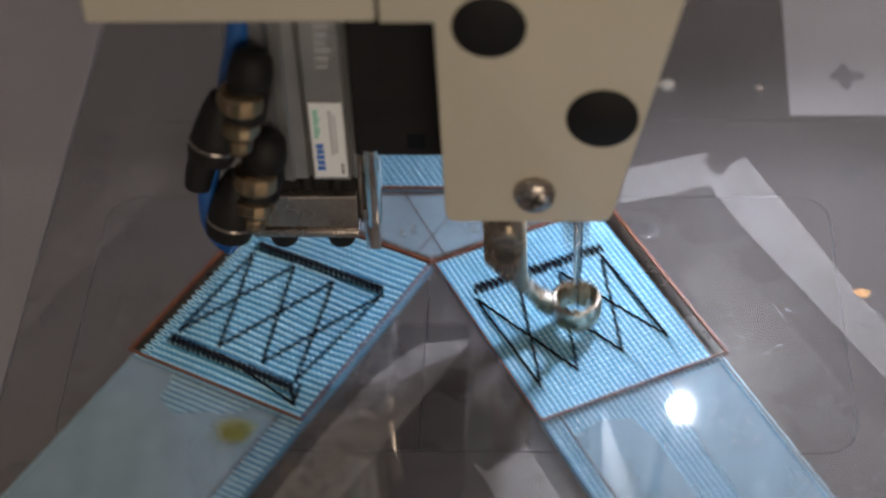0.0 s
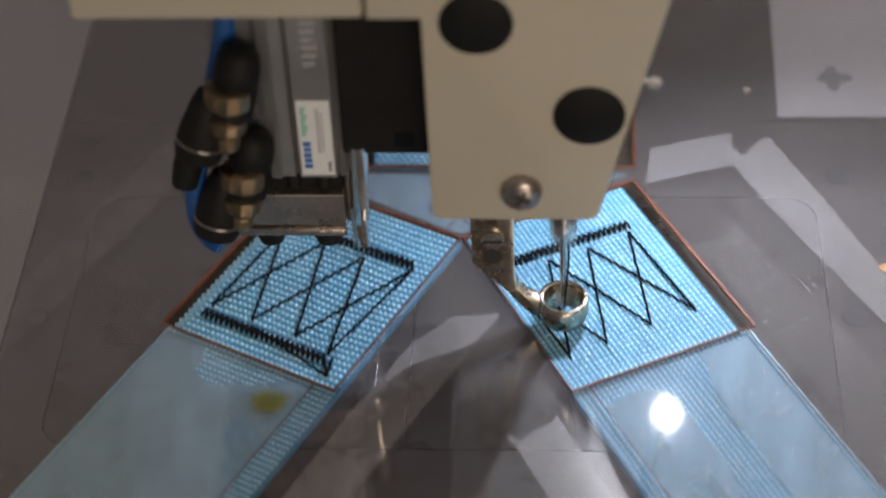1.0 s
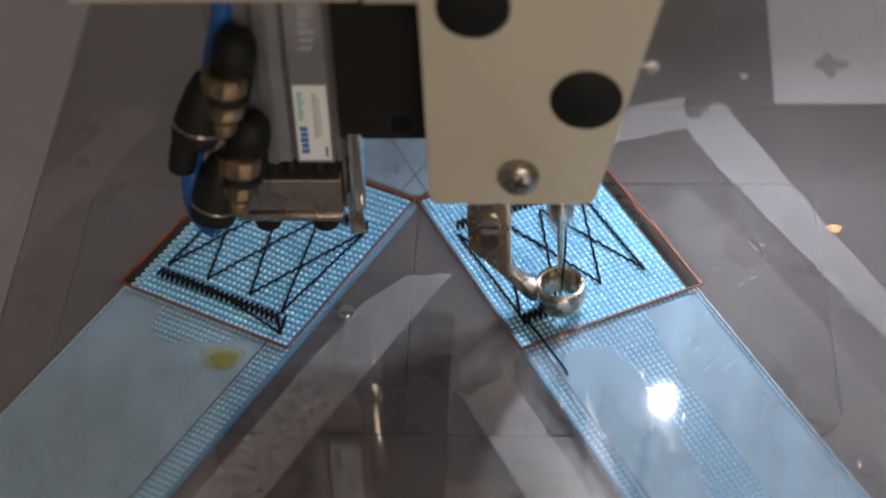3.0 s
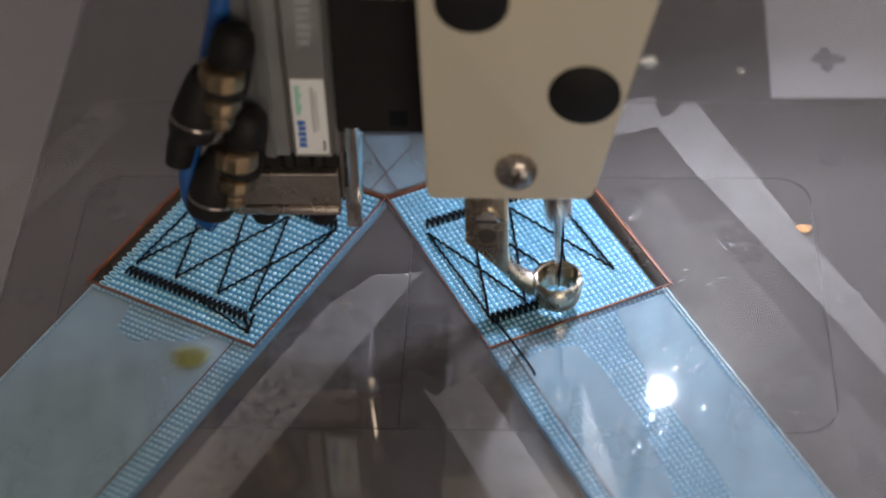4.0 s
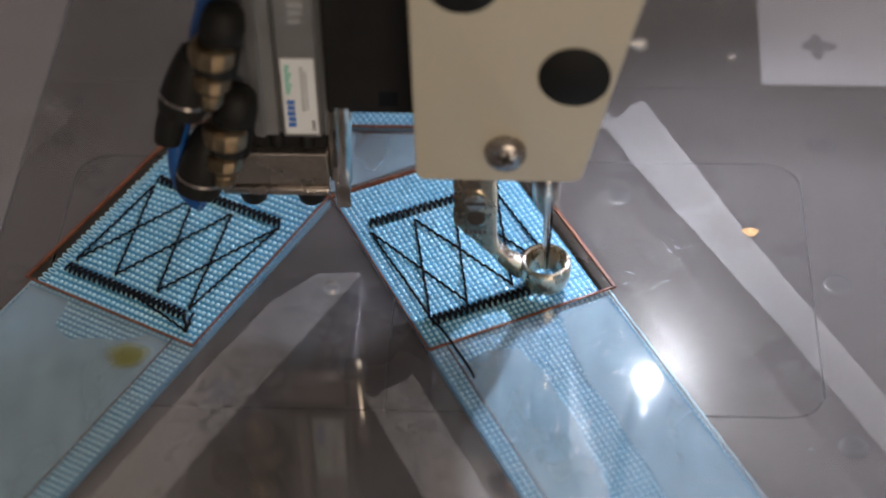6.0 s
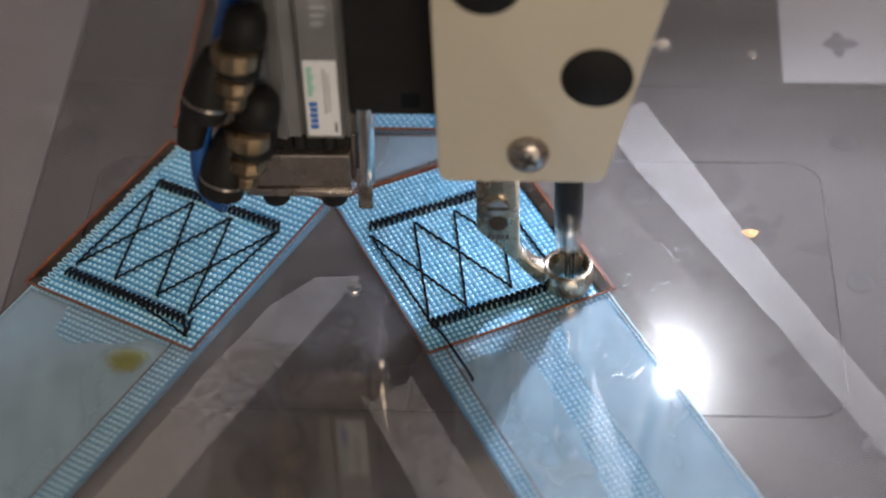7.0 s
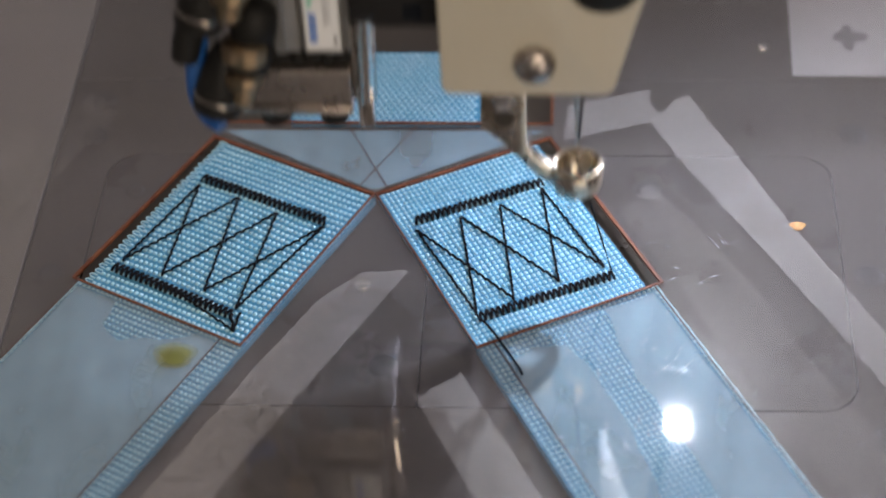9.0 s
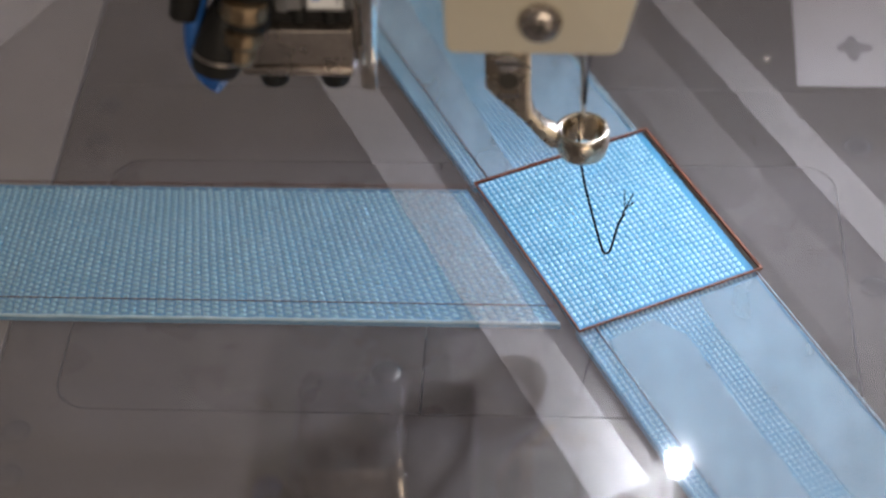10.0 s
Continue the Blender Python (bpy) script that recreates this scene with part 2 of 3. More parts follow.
def holed(outer, holes, z0, z1):
    """A sheet with openings that go through it."""
    bm = bmesh.new()
    loops = []
    for poly in (outer, *holes):
        vs = [bm.verts.new((x, y, z1)) for x, y in poly]
        loops.append([bm.edges.new((vs[i], vs[(i + 1) % len(vs)])) for i in range(len(vs))])
    bmesh.ops.triangle_fill(bm, use_beauty=True, use_dissolve=False, edges=[e for l in loops for e in l])
    made = bmesh.ops.extrude_face_region(bm, geom=bm.faces[:])
    bmesh.ops.translate(bm, vec=(0, 0, z0 - z1), verts=[g for g in made["geom"] if isinstance(g, bmesh.types.BMVert)])
    return bm


# ---- the place ----
TABLE = -4.0
room = thing("workshop_shell", "plain grey workshop walls round the machine", "wall", kind="structure")
for n_, (a_, b_) in {"wall_north": ((-3000, 3000), (3000, 3100)), "wall_south": ((-3000, 3000), (-3100, -3000)),
                     "wall_east": ((3000, 3100), (-3100, 3100)), "wall_west": ((-3100, -3000), (-3100, 3100))}.items():
    part(n_, box(*a_, *b_, -900, 2500), M_WALL, room, smooth=False)
tagged(part("floor", box(-3100, 3100, -3100, 3100, -1000, -900), M_WALL, None, "plain grey workshop floor", smooth=False), kind="structure")
tagged(part("ceiling", box(-3100, 3100, -3100, 3100, 2500, 2600), M_CEILING, None, "plain unseen ceiling that bounces light", smooth=False), kind="structure")


def build_table():
    table = thing("machine_table", "grey metal machine table with screwed cover plates", "table", kind="structure")
    part("table_base", box(-700, 700, -500, 700, -60, TABLE - 3.0), M_GAP, table, "dark table base under the plates", False)
    for x, y in ((-660, -460), (660, -460), (-660, 660), (660, 660)):
        part("table_leg", box(x - 30, x + 30, y - 30, y + 30, -900, -60, 3.0), M_BOARD, table, "grey square table leg", False)
    cover = rounded(-129.3, 68.3, -40.3, 53.3, 9)
    hole = rounded(-129.8, 68.8, -40.8, 53.8, 9.4)
    centre = holed([(-145.2, -500), (700, -500), (700, 86.6), (-145.2, 86.6)], [hole], TABLE - 2.6, TABLE)
    part("centre_panel", centre, M_TABLE, table, "brushed grey metal table panel", False)
    part("back_panel", box(-145.2, 700, 87.2, 700, TABLE - 2.6, TABLE - 0.1, 0.2), M_TABLE, table, smooth=False)
    part("side_board", box(-700, -145.9, -500, 700, TABLE - 2.6, TABLE + 0.4, 0.3), M_BOARD, table, "pale grey side board", False)
    left = [p for p in cover if p[0] < -38.7]
    left = [p for p in left if p[1] > 0] + [p for p in left if p[1] <= 0]
    part("cover_plate", prism([(-38.8, 53.3)] + left + [(-38.8, -40.3)], TABLE - 2.6, TABLE + 0.05), M_PLATE, table, "polished steel cover plate", False)
    right = [p for p in cover if p[0] > -38.3]
    top = sorted([p for p in right if p[1] > 6], key=lambda p: math.atan2(p[1], p[0]))
    low = sorted([p for p in right if p[1] <= 6], key=lambda p: math.atan2(p[1], p[0]))
    part("cover_plate", prism([(-38.2, -40.3)] + low + top + [(-38.2, 53.3)], TABLE - 2.6, TABLE + 0.05), M_PLATE, table, "polished steel cover plate", False)
    return table


def cross_screw(name, r, x, y, z, turn, countersunk=True, axis="z"):
    """A screw head with a cross recess, in its ring of shade."""
    bm = lathe([(r, -1.0), (r, 0.05), (r * 0.93, 0.22), (r * 0.55, 0.42 if not countersunk else 0.3), (0.02, 0.5 if not countersunk else 0.32)], (0, 0, 0), n=28)
    ob = new(name, mesh_of(name, finish(bm), M_TSCREW, True))
    top = 0.34 if countersunk else 0.5
    for a in (0, 90):
        slot = prism([(-r * 0.55, -r * 0.10), (r * 0.55, -r * 0.10), (r * 0.55, r * 0.10), (-r * 0.55, r * 0.10)], top - 0.3, top + 0.02)
        bmesh.ops.rotate(slot, matrix=Euler((0, 0, radians(a))).to_matrix(), verts=slot.verts)
        part("cross_slot", slot, M_GAP, ob, smooth=False)
    if countersunk:
        part("seat_ring", lathe([(r * 1.18, -0.5), (r * 1.18, 0.06), (r * 1.02, 0.06), (r * 1.02, -0.5), (r * 1.18, -0.5)], (0, 0, 0), n=28), M_TSCREW, ob)
    ob.matrix_world = pose(x * MM, y * MM, z * MM, 0, 0, turn)
    return ob


table = build_table()
SCREWS = ((-47.8, -26.8, 3.6), (19.0, 39.7, 3.6), (75.2, 6.5, 3.6), (76.0, 62.7, 3.6), (73.9, -49.5, 3.6), (-135.8, 61.5, 3.3), (-135.7, 77.4, 3.3),
          (-136.4, -48.4, 3.3), (-135.5, -62.4, 3.3), (-138.0, 5.6, 3.0), (-120.7, 38.3, 2.6), (19.0, -27.0, 3.6))
for k_, (x_, y_, r_) in enumerate(SCREWS):
    tagged(cross_screw("table_screw", r_, x_, y_, TABLE + 0.05, 17 + 41 * k_), "countersunk cross-head steel screw in the table plate", "screw", "screws of the table")
pin = new("locating_pin", mesh_of("locating_pin", finish(lathe([(2.3, -1), (2.3, 0.9), (2.0, 1.3), (1.0, 1.5), (0.02, 1.5)], (0, 0, 0))), M_CHROME, True))
pin.matrix_world = pose(-55.1 * MM, 1.5 * MM, TABLE * MM)
tagged(pin, "bright round steel pin standing in the cover plate", "pin")
stud = new("table_stud", mesh_of("table_stud", finish(lathe([(1.7, -1), (1.7, 1.2), (1.3, 1.9), (0.5, 2.1), (0.02, 2.1)], (0, 0, 0))), M_CHROME, True))
stud.matrix_world = pose(53.0 * MM, 100.2 * MM, TABLE * MM)
tagged(stud, "small round-headed steel stud on the table", "stud")


def build_paper():
    sheet = thing("paper_sheet", "white paper sheet with a grey ink smudge on the table", "paper")
    part("leaf", prism([(61.3, 89.0), (150, 88.6), (152, 215), (65.0, 216)], TABLE, TABLE + 0.25), M_PAPER, sheet, smooth=False)
    rnd = random.Random(5)
    blot = []
    for k in range(36):
        a = 2 * math.pi * k / 36
        r = 4.1 + 1.1 * math.cos(4 * a) + 0.5 * math.sin(3 * a + 1) + rnd.uniform(-0.35, 0.35)
        blot.append((78.6 + r * math.cos(a), 106.7 + r * 1.15 * math.sin(a)))
    part("ink_smudge", prism(blot, TABLE + 0.2, TABLE + 0.29), M_STAIN, sheet, "grey cross-shaped smudge", False)
    return sheet


build_paper()

# ---- the moving template with the webbing clamped in it ----
template = thing("sewing_template", "clear plastic sewing template holding blue webbing straps", "sewing template")
MID = Vector((-54.1, 33.3))
DR, NR = Vector((0.457, -0.8895)), Vector((0.8895, 0.457))      # along the one strap, and across it outwards
DL, NL = Vector((-0.457, -0.8895)), Vector((-0.8895, 0.457))


def on_r(s, d):
    return tuple(MID + DR * s + NR * d)


def on_l(s, d):
    return tuple(MID + DL * s + NL * d)


WIN_R = [on_r(0, 0), on_r(0, 52.4), on_r(64.6, 52.6), on_r(64.6, 0)]
WIN_L = [on_l(0, 0), on_l(0, 52.6), on_l(64.6, 52.8), on_l(64.6, 0)]
WIN_R2 = [on_r(215.4, 0.7), on_r(215.4, 53.2), on_r(278.6, 53.3), on_r(278.6, 0.7)]
WIN_L2 = [on_l(216, 0), on_l(216, 51.6), on_l(278.5, 51.6), on_l(278.5, 0)]
WIN_TOP = [(-100.8, 63.0), (-6.7, 62.4), (-6.7, 150), (-100.8, 150)]


def shrink(poly, by):
    c = sum((Vector(p) for p in poly), Vector((0, 0))) / len(poly)
    return [tuple(Vector(p) + (c - Vector(p)).normalized() * by) for p in poly]


def inset(poly, widths):
    """The outline moved inwards, side by side, by the widths."""
    c = sum((Vector(p) for p in poly), Vector((0, 0))) / len(poly)
    lines = []
    for i, w in enumerate(widths):
        a, b = Vector(poly[i]), Vector(poly[(i + 1) % len(poly)])
        n = Vector((-(b - a).y, (b - a).x)).normalized()
        n = n if n.dot(c - a) > 0 else -n
        lines.append((a + n * w, b - a))
    out = []
    for i in range(len(lines)):
        (p, d), (q, e) = lines[i - 1], lines[i]
        k = ((q - p).x * e.y - (q - p).y * e.x) / (d.x * e.y - d.y * e.x)
        out.append(tuple(p + d * k))
    return out


def build_sheet():
    holes = [shrink(w, 0.8) for w in (WIN_R, WIN_L, WIN_R2, WIN_L2, WIN_TOP)]
    part("clear_sheet", holed([(-420, -380), (300, -380), (300, 260), (-420, 260)], holes, -0.9, 0.0), M_SHEET, template, "clear scratched plastic sheet", False)
    for poly, widths in ((WIN_R, (1.0, 0.9, 0.45, 0.35)), (WIN_L, (0.9, 0.9, 0.35, 0.28)), (WIN_R2, (0.7, 0.7, 0.45, 0.4)), (WIN_L2, (0.9, 1.0, 0.7, 0.55)), (WIN_TOP, (0.6, 0.8, 0.8, 0.8))):
        inner = inset(poly, widths)
        part("window_rim", holed(poly, [inner], -0.55, 0.12), M_BURN, template, "laser-burnt brown window edge", False)


def wavy(a, b, rnd, amount, step=3.0):
    """Points from a to b with an uneven edge."""
    a, b = Vector(a), Vector(b)
    n = max(2, int((b - a).length / step))
    side = Vector((-(b - a).y, (b - a).x)).normalized()
    drift, out = 0.0, []
    for k in range(n):
        drift = drift * 0.8 + rnd.uniform(-amount, amount)
        out.append(tuple(a + (b - a) * (k / n) + side * (drift if 0 < k else 0)))
    return out


def patch(name, corners, amount, z, material, seed, label="", thick=0.06, step=3.0):
    rnd = random.Random(seed)
    pts = []
    amounts = amount if isinstance(amount, (list, tuple)) else [amount] * len(corners)
    for i, p in enumerate(corners):
        pts += wavy(p, corners[(i + 1) % len(corners)], rnd, amounts[i], step)
    return part(name, prism(pts, z, z + thick), material, template, label, False)


def strap(name, place, s0, s1, width, top, label, inner=0.0, pale=True, pitch=(1.75, 1.42), brick=False, yarn=None, yarn_size=(0.36, 0.32), sag=0.0, loops=False):
    """A woven strap: ground, rows of raised yarn floats, and two selvedges. place(s, d) gives its plan."""
    base = prism([place(s0, inner), place(s0, inner + width), place(s1, inner + width), place(s1, inner)], top - 1.7, top)
    body = part(name, base, M_WEB, template, label, False)
    pitch_s, pitch_d = pitch
    verts, faces = [], []
    rnd = random.Random(len(name) + int(s0))
    rows = int((s1 - s0) / pitch_s)
    cols = int((width - 0.7) / pitch_d)
    for i in range(rows):
        s = s0 + (i + 0.5) * pitch_s
        for j in range(cols):
            d = inner + 0.5 + (j + (0.25 if brick and i % 2 else 0.75 if brick else 0.5)) * pitch_d
            if d > inner + width - 0.3:
                continue
            hs, hd, h = yarn_size[0] * pitch_s + rnd.uniform(-0.06, 0.06), yarn_size[1] * pitch_d + rnd.uniform(-0.05, 0.05), 0.38 + rnd.uniform(-0.08, 0.08)
            b = len(verts)
            slip = sag * math.sin(d / 6.5 + 0.4 * math.sin(s / 9)) * math.sin(math.pi * (s - s0) / (s1 - s0))
            for u, v, w in ((-1, -0.6, 0), (-0.6, -1, 0), (0.6, -1, 0), (1, -0.6, 0), (1, 0.6, 0), (0.6, 1, 0), (-0.6, 1, 0), (-1, 0.6, 0),
                            (-0.5, -0.45, 1), (0.5, -0.45, 1), (0.5, 0.45, 1), (-0.5, 0.45, 1)):
                x, y = place(s + slip + u * hs, d + v * hd)
                verts.append((x * MM, y * MM, (top + w * h) * MM))
            for q in ((8, 9, 10, 11), (1, 2, 9, 8), (3, 4, 10, 9), (5, 6, 11, 10), (7, 0, 8, 11), (0, 1, 8), (2, 3, 9), (4, 5, 10), (6, 7, 11)):
                faces.append(tuple(b + k for k in q))
    me = bpy.data.meshes.new("weave_relief")
    me.from_pydata(verts, [], faces)
    me.materials.append(yarn or M_FLOAT)
    me.polygons.foreach_set("use_smooth", [True] * len(me.polygons))
    floats = new("weave_relief", me)
    floats.parent = body
    tagged(floats, kind="stuff")
    for d in (inner + 0.2, inner + width - 0.2):
        line = [(*place(s0 + (s1 - s0) * k / 60, d + 0.12 * math.sin(k * 2.1)), top + 0.05) for k in range(61)]
        part("selvedge", tube([(x, y, z - (0 if pale else 0.5)) for x, y, z in line], 0.45, 6), M_EDGE if pale and d > inner + 1 else M_WEB, body)
    if loops:
        # the yarn turns back in small loops along the outer edge
        bm = bmesh.new()
        for i in range(rows):
            s, e = s0 + (i + 0.5) * pitch_s, inner + width + rnd.uniform(-0.15, 0.25)
            tube([(*place(s - 0.55, e - 1.6), top + 0.25), (*place(s - 0.45, e - 0.2), top + 0.45), (*place(s, e + 0.35), top + 0.3),
                  (*place(s + 0.45, e - 0.2), top + 0.15), (*place(s + 0.55, e - 1.6), top + 0.1)], 0.24, 5, bm)
        tagged(part("edge_yarn", bm, M_FLOAT, body), kind="stuff")
    return body


def build_webbing():
    strap("webbing_strap", on_r, 63.6, 216.4, 50.6, -1.45, "blue woven webbing strap under the film", 0.4)
    strap("webbing_strap", on_l, 63.6, 215, 52.0, -1.45, "blue woven webbing strap under the film", -0.6, yarn_size=(0.30, 0.40))
    strap("webbing_strap", on_l, 1.0, 63.5, 44.0, -1.45, "blue woven webbing strap under the film", -0.6, yarn_size=(0.30, 0.40))
    strap("webbing_strap", on_r, 277.6, 360, 51.6, -1.45, "blue woven webbing strap under the film", 0.4)
    strap("webbing_end", on_r, 0.8, 64.4, 47.6, -0.55, "bright blue woven webbing in the open window", 0.4, False)
    strap("webbing_end", on_l, 0.8, 64.4, 48.6, -0.55, "bright blue woven webbing in the open window", 0.4, False, (2.05, 1.5), yarn_size=(0.28, 0.38), sag=0.55, loops=True)
    strap("webbing_end", on_r, 216.2, 278.2, 50.2, -0.55, "bright blue woven webbing in the open window", 1.1, False, (1.9, 1.55))
    strap("webbing_strap", lambda s, d: (-54.0 - 26 + d, 63.5 + s), 0, 32, 53, -0.7, "blue woven webbing end in the far window", pale=False, pitch=(1.75, 1.9), brick=True)
    # the cross strap, cut on the slant where it meets the long one
    strap("webbing_strap", lambda s, d: (s + 0.51 * max(0.0, d) * max(0.0, min(1.0, (s + 60) / 100)), -160.0 - d), -235, 43.4, 50.2, -1.6, "blue woven cross strap under clear plastic", pitch=(1.9, 1.8), brick=True, yarn=M_FLOAT_DARKER)


def scored(a, b, w=0.35):
    a, b = Vector(a), Vector(b)
    n = Vector((-(b - a).y, (b - a).x)).normalized() * w / 2
    part("scored_line", prism([tuple(a - n), tuple(b - n), tuple(b + n), tuple(a + n)], 0.13, 0.17), M_SCORE, template, smooth=False)


def build_marks():
    for f, near, far in ((on_r, 4.7, 49.7), (on_l, 5.6, 50.4)):
        scored(f(64.6, near), f(216, near))
        scored(f(64.6, far), f(216, far))
    scored(on_r(278.5, 4.8), on_r(370, 5.2))
    scored(on_r(278.5, 50.8), on_r(370, 50.8))
    scored((-64.2, 62.5), (-50.4, 34.2))
    scored((-43.8, 62.6), (-58.4, 36.2))
    scored((-240, -159.8), (45.2, -159.9), 0.4)
    scored((-240, -204.7), (68.0, -205.4), 0.4)
    # milky film on the straps, with a stripe left bare
    patch("milky_film", [on_r(72, 5.2), on_r(70, 13), on_r(73, 20.8), on_r(81, 22.5), on_r(101, 22.3), on_r(125, 18.5), on_r(215, 13), on_r(215, 5.2)], [0.3, 0.6, 0.5, 0.4, 0.5, 0.4, 0.1, 0.1], -0.985, M_MILK, 3, "milky adhesive film")
    patch("milky_film", [on_r(66, 35), on_r(66, 48.8), on_r(215, 48.8), on_r(215, 28), on_r(131, 30.5), on_r(108, 31.2), on_r(91, 30.9), on_r(79, 32.4)], [0.3, 0.1, 0.1, 0.4, 0.4, 0.4, 0.4, 0.3], -0.985, M_MILK, 4, "milky adhesive film")
    patch("milky_film", [on_l(66, 50), on_l(66, 38), on_l(74, 36), on_l(77, 29), on_l(72, 20), on_l(66, 13), on_l(66, 6), on_l(215, 6), on_l(215, 50)], [0.1, 0.5, 0.6, 0.5, 0.5, 0.1, 0.1, 0.1, 0.1], -0.985, M_MILK, 5, "milky adhesive film")
    patch("milky_film", [on_r(284, 6), on_r(282, 20), on_r(290, 24.6), on_r(312, 24.2), on_r(360, 24.5), on_r(360, 6)], [0.3, 0.6, 0.4, 0.3, 0.1, 0.1], -0.985, M_MILK, 6, "milky adhesive film")
    patch("milky_film", [on_r(280, 34), on_r(280, 50.4), on_r(360, 50.4), on_r(360, 33.5), on_r(313, 32.6), on_r(295, 32.4)], [0.3, 0.1, 0.1, 0.3, 0.3, 0.4], -0.985, M_MILK, 7, "milky adhesive film")
    patch("milky_film", [(-99, 60.5), (-55.5, 36.0), (-53.5, 36.0), (-9, 60.5)], 0.05, -0.985, M_MILK, 8, "milky adhesive film")
    # frosted tape
    patch("tape_strip", [on_r(30, 79.4), on_r(6, 79.6), on_r(1.5, 94.9), on_r(24, 94.2), on_r(60, 92.6), on_r(105, 92.6), on_r(330, 94.6), on_r(330, 82.2), on_r(97, 82.5)], [0.3, 0.8, 0.05, 0.05, 0.05, 0.05, 0.1, 0.05, 0.05], 0.08, M_TAPE, 11, "frosted tape strip with a torn end", step=2.0)
    # left strip of the pair, its dimness painted in by weaker cover
    patch("tape_strip", [on_l(5, 81.3), on_l(1.5, 94.6), on_l(330, 94.6), on_l(330, 82.3)], [0.9, 0.3, 0.1, 0.3], 0.08, M_FAINT_WRINKLE, 12, "faint wrinkled tape strip, painted dimmer", step=2.0)
    patch("tape_strip", [on_r(38, 54.5), on_r(30, 68), on_r(66, 71.4), on_r(330, 72.0), on_r(330, 55.5)], [0.6, 0.3, 0.12, 0.1, 0.15], 0.08, M_FAINT_WRINKLE, 17, "wide faint wrinkled tape strip, painted dimmer", step=2.0)
    patch("tape_strip", [on_r(70, -20.6), on_r(74, -18.4), on_r(72, -13), on_r(69.8, -6.9), on_r(330, -6.6), on_r(330, -21.2)], [0.5, 0.7, 0.6, 0.05, 0.1, 0.05], 0.08, M_TAPE, 13, "frosted tape strip with a torn end", step=2.0)
    patch("tape_strip", [on_l(21.5, -23.6), on_l(28, -13.2), on_l(41, -8.8), on_l(68, -7.6), on_l(330, -7), on_l(330, -21.6), on_l(80, -22.2)], [0.3, 0.3, 0.2, 0.05, 0.1, 0.05, 0.05], 0.08, M_TAPE, 14, "frosted tape strip with a curled end", step=2.0)
    patch("tape_strip", [(-4, 55.5), (21.2, 63.5), (20.6, 77.6), (-3, 70.2)], [0.05, 0.9, 0.05, 0.2], 0.08, M_TAPE, 15, "short frosted tape piece with a torn end", step=2.0)
    spot = [(-99.4 + (4.6 + 0.6 * math.sin(3 * a)) * math.cos(a), -28 + 3.8 * math.sin(a)) for a in [k * 0.3 for k in range(21)]]
    core = Vector((-99.4, -28))
    for k, grow in enumerate((1.2, 0.8)):
        ring = [tuple(core + (Vector(p) - core) * grow) for p in spot]
        part("yellow_stain", prism(ring, 0.18 + 0.03 * k, 0.20 + 0.03 * k), M_YELLOW, template, "yellow stain on the film", False)
    spot = [(57.5 + (2.0 + 0.5 * math.sin(3 * a)) * math.cos(a), 21 + 1.7 * math.sin(a)) for a in [k * 0.3 for k in range(21)]]
    part("orange_stain", prism(spot, 0.16, 0.19), M_ORANGE, template, "orange stain on the tape", False)


def build_scuffs_and_glints():
    """Short scuffs in the plastic, with lamp glints painted on in white."""
    rnd = random.Random(21)
    bm = bmesh.new()
    for k in range(46):
        c = Vector(on_r(rnd.uniform(50, 200), rnd.uniform(40, 84))) if k % 3 else Vector(on_r(rnd.uniform(70, 200), rnd.uniform(4, 30)))
        a = rnd.gauss(0.35, 0.5)
        d, w = Vector((math.cos(a), math.sin(a))) * rnd.uniform(0.5, 2.4), rnd.uniform(0.05, 0.13)
        n = Vector((-d.y, d.x)).normalized() * w
        prism([tuple(c - d), tuple(c - n), tuple(c + d), tuple(c + n)], 0.17, 0.20, bm=bm)
    # upright streaks: glints round the lamp's highlight, painted white
    for k in range(16):
        c = Vector(on_r(rnd.uniform(70, 128), rnd.uniform(8, 47)))
        a = rnd.gauss(1.5, 0.16)
        d, w = Vector((math.cos(a), math.sin(a))) * rnd.uniform(0.8, 3.6), rnd.uniform(0.06, 0.16)
        n = Vector((-d.y, d.x)).normalized() * w
        prism([tuple(c - d), tuple(c - n), tuple(c + d), tuple(c + n)], 0.17, 0.20, bm=bm)
    # small clusters, painted white where the creases glint
    for s_, d_, a0, count in ((58, 74, -1.1, 10), (67, 57, 0.25, 4), (70, 62, 0.3, 3), (92, 42, 0.9, 12), (84, 38, 1.3, 8), (104, 26, 1.5, 8)):
        for k in range(count):
            c = Vector(on_r(s_ + rnd.gauss(0, 2.6), d_ + rnd.gauss(0, 2.2)))
            a = a0 + rnd.gauss(0, 0.25)
            d, w = Vector((math.cos(a), math.sin(a))) * rnd.uniform(0.5, 1.9), rnd.uniform(0.06, 0.2)
            n = Vector((-d.y, d.x)).normalized() * w
            prism([tuple(c - d), tuple(c - n), tuple(c + d), tuple(c + n)], 0.17, 0.20, bm=bm)
    tagged(part("scuff_and_glint", bm, M_SCUFF_GLINT, template, "fine scuffs and white-painted glints in the plastic", False), kind="stuff")


# ---- stitches ----
STITCH_TOP = -0.02


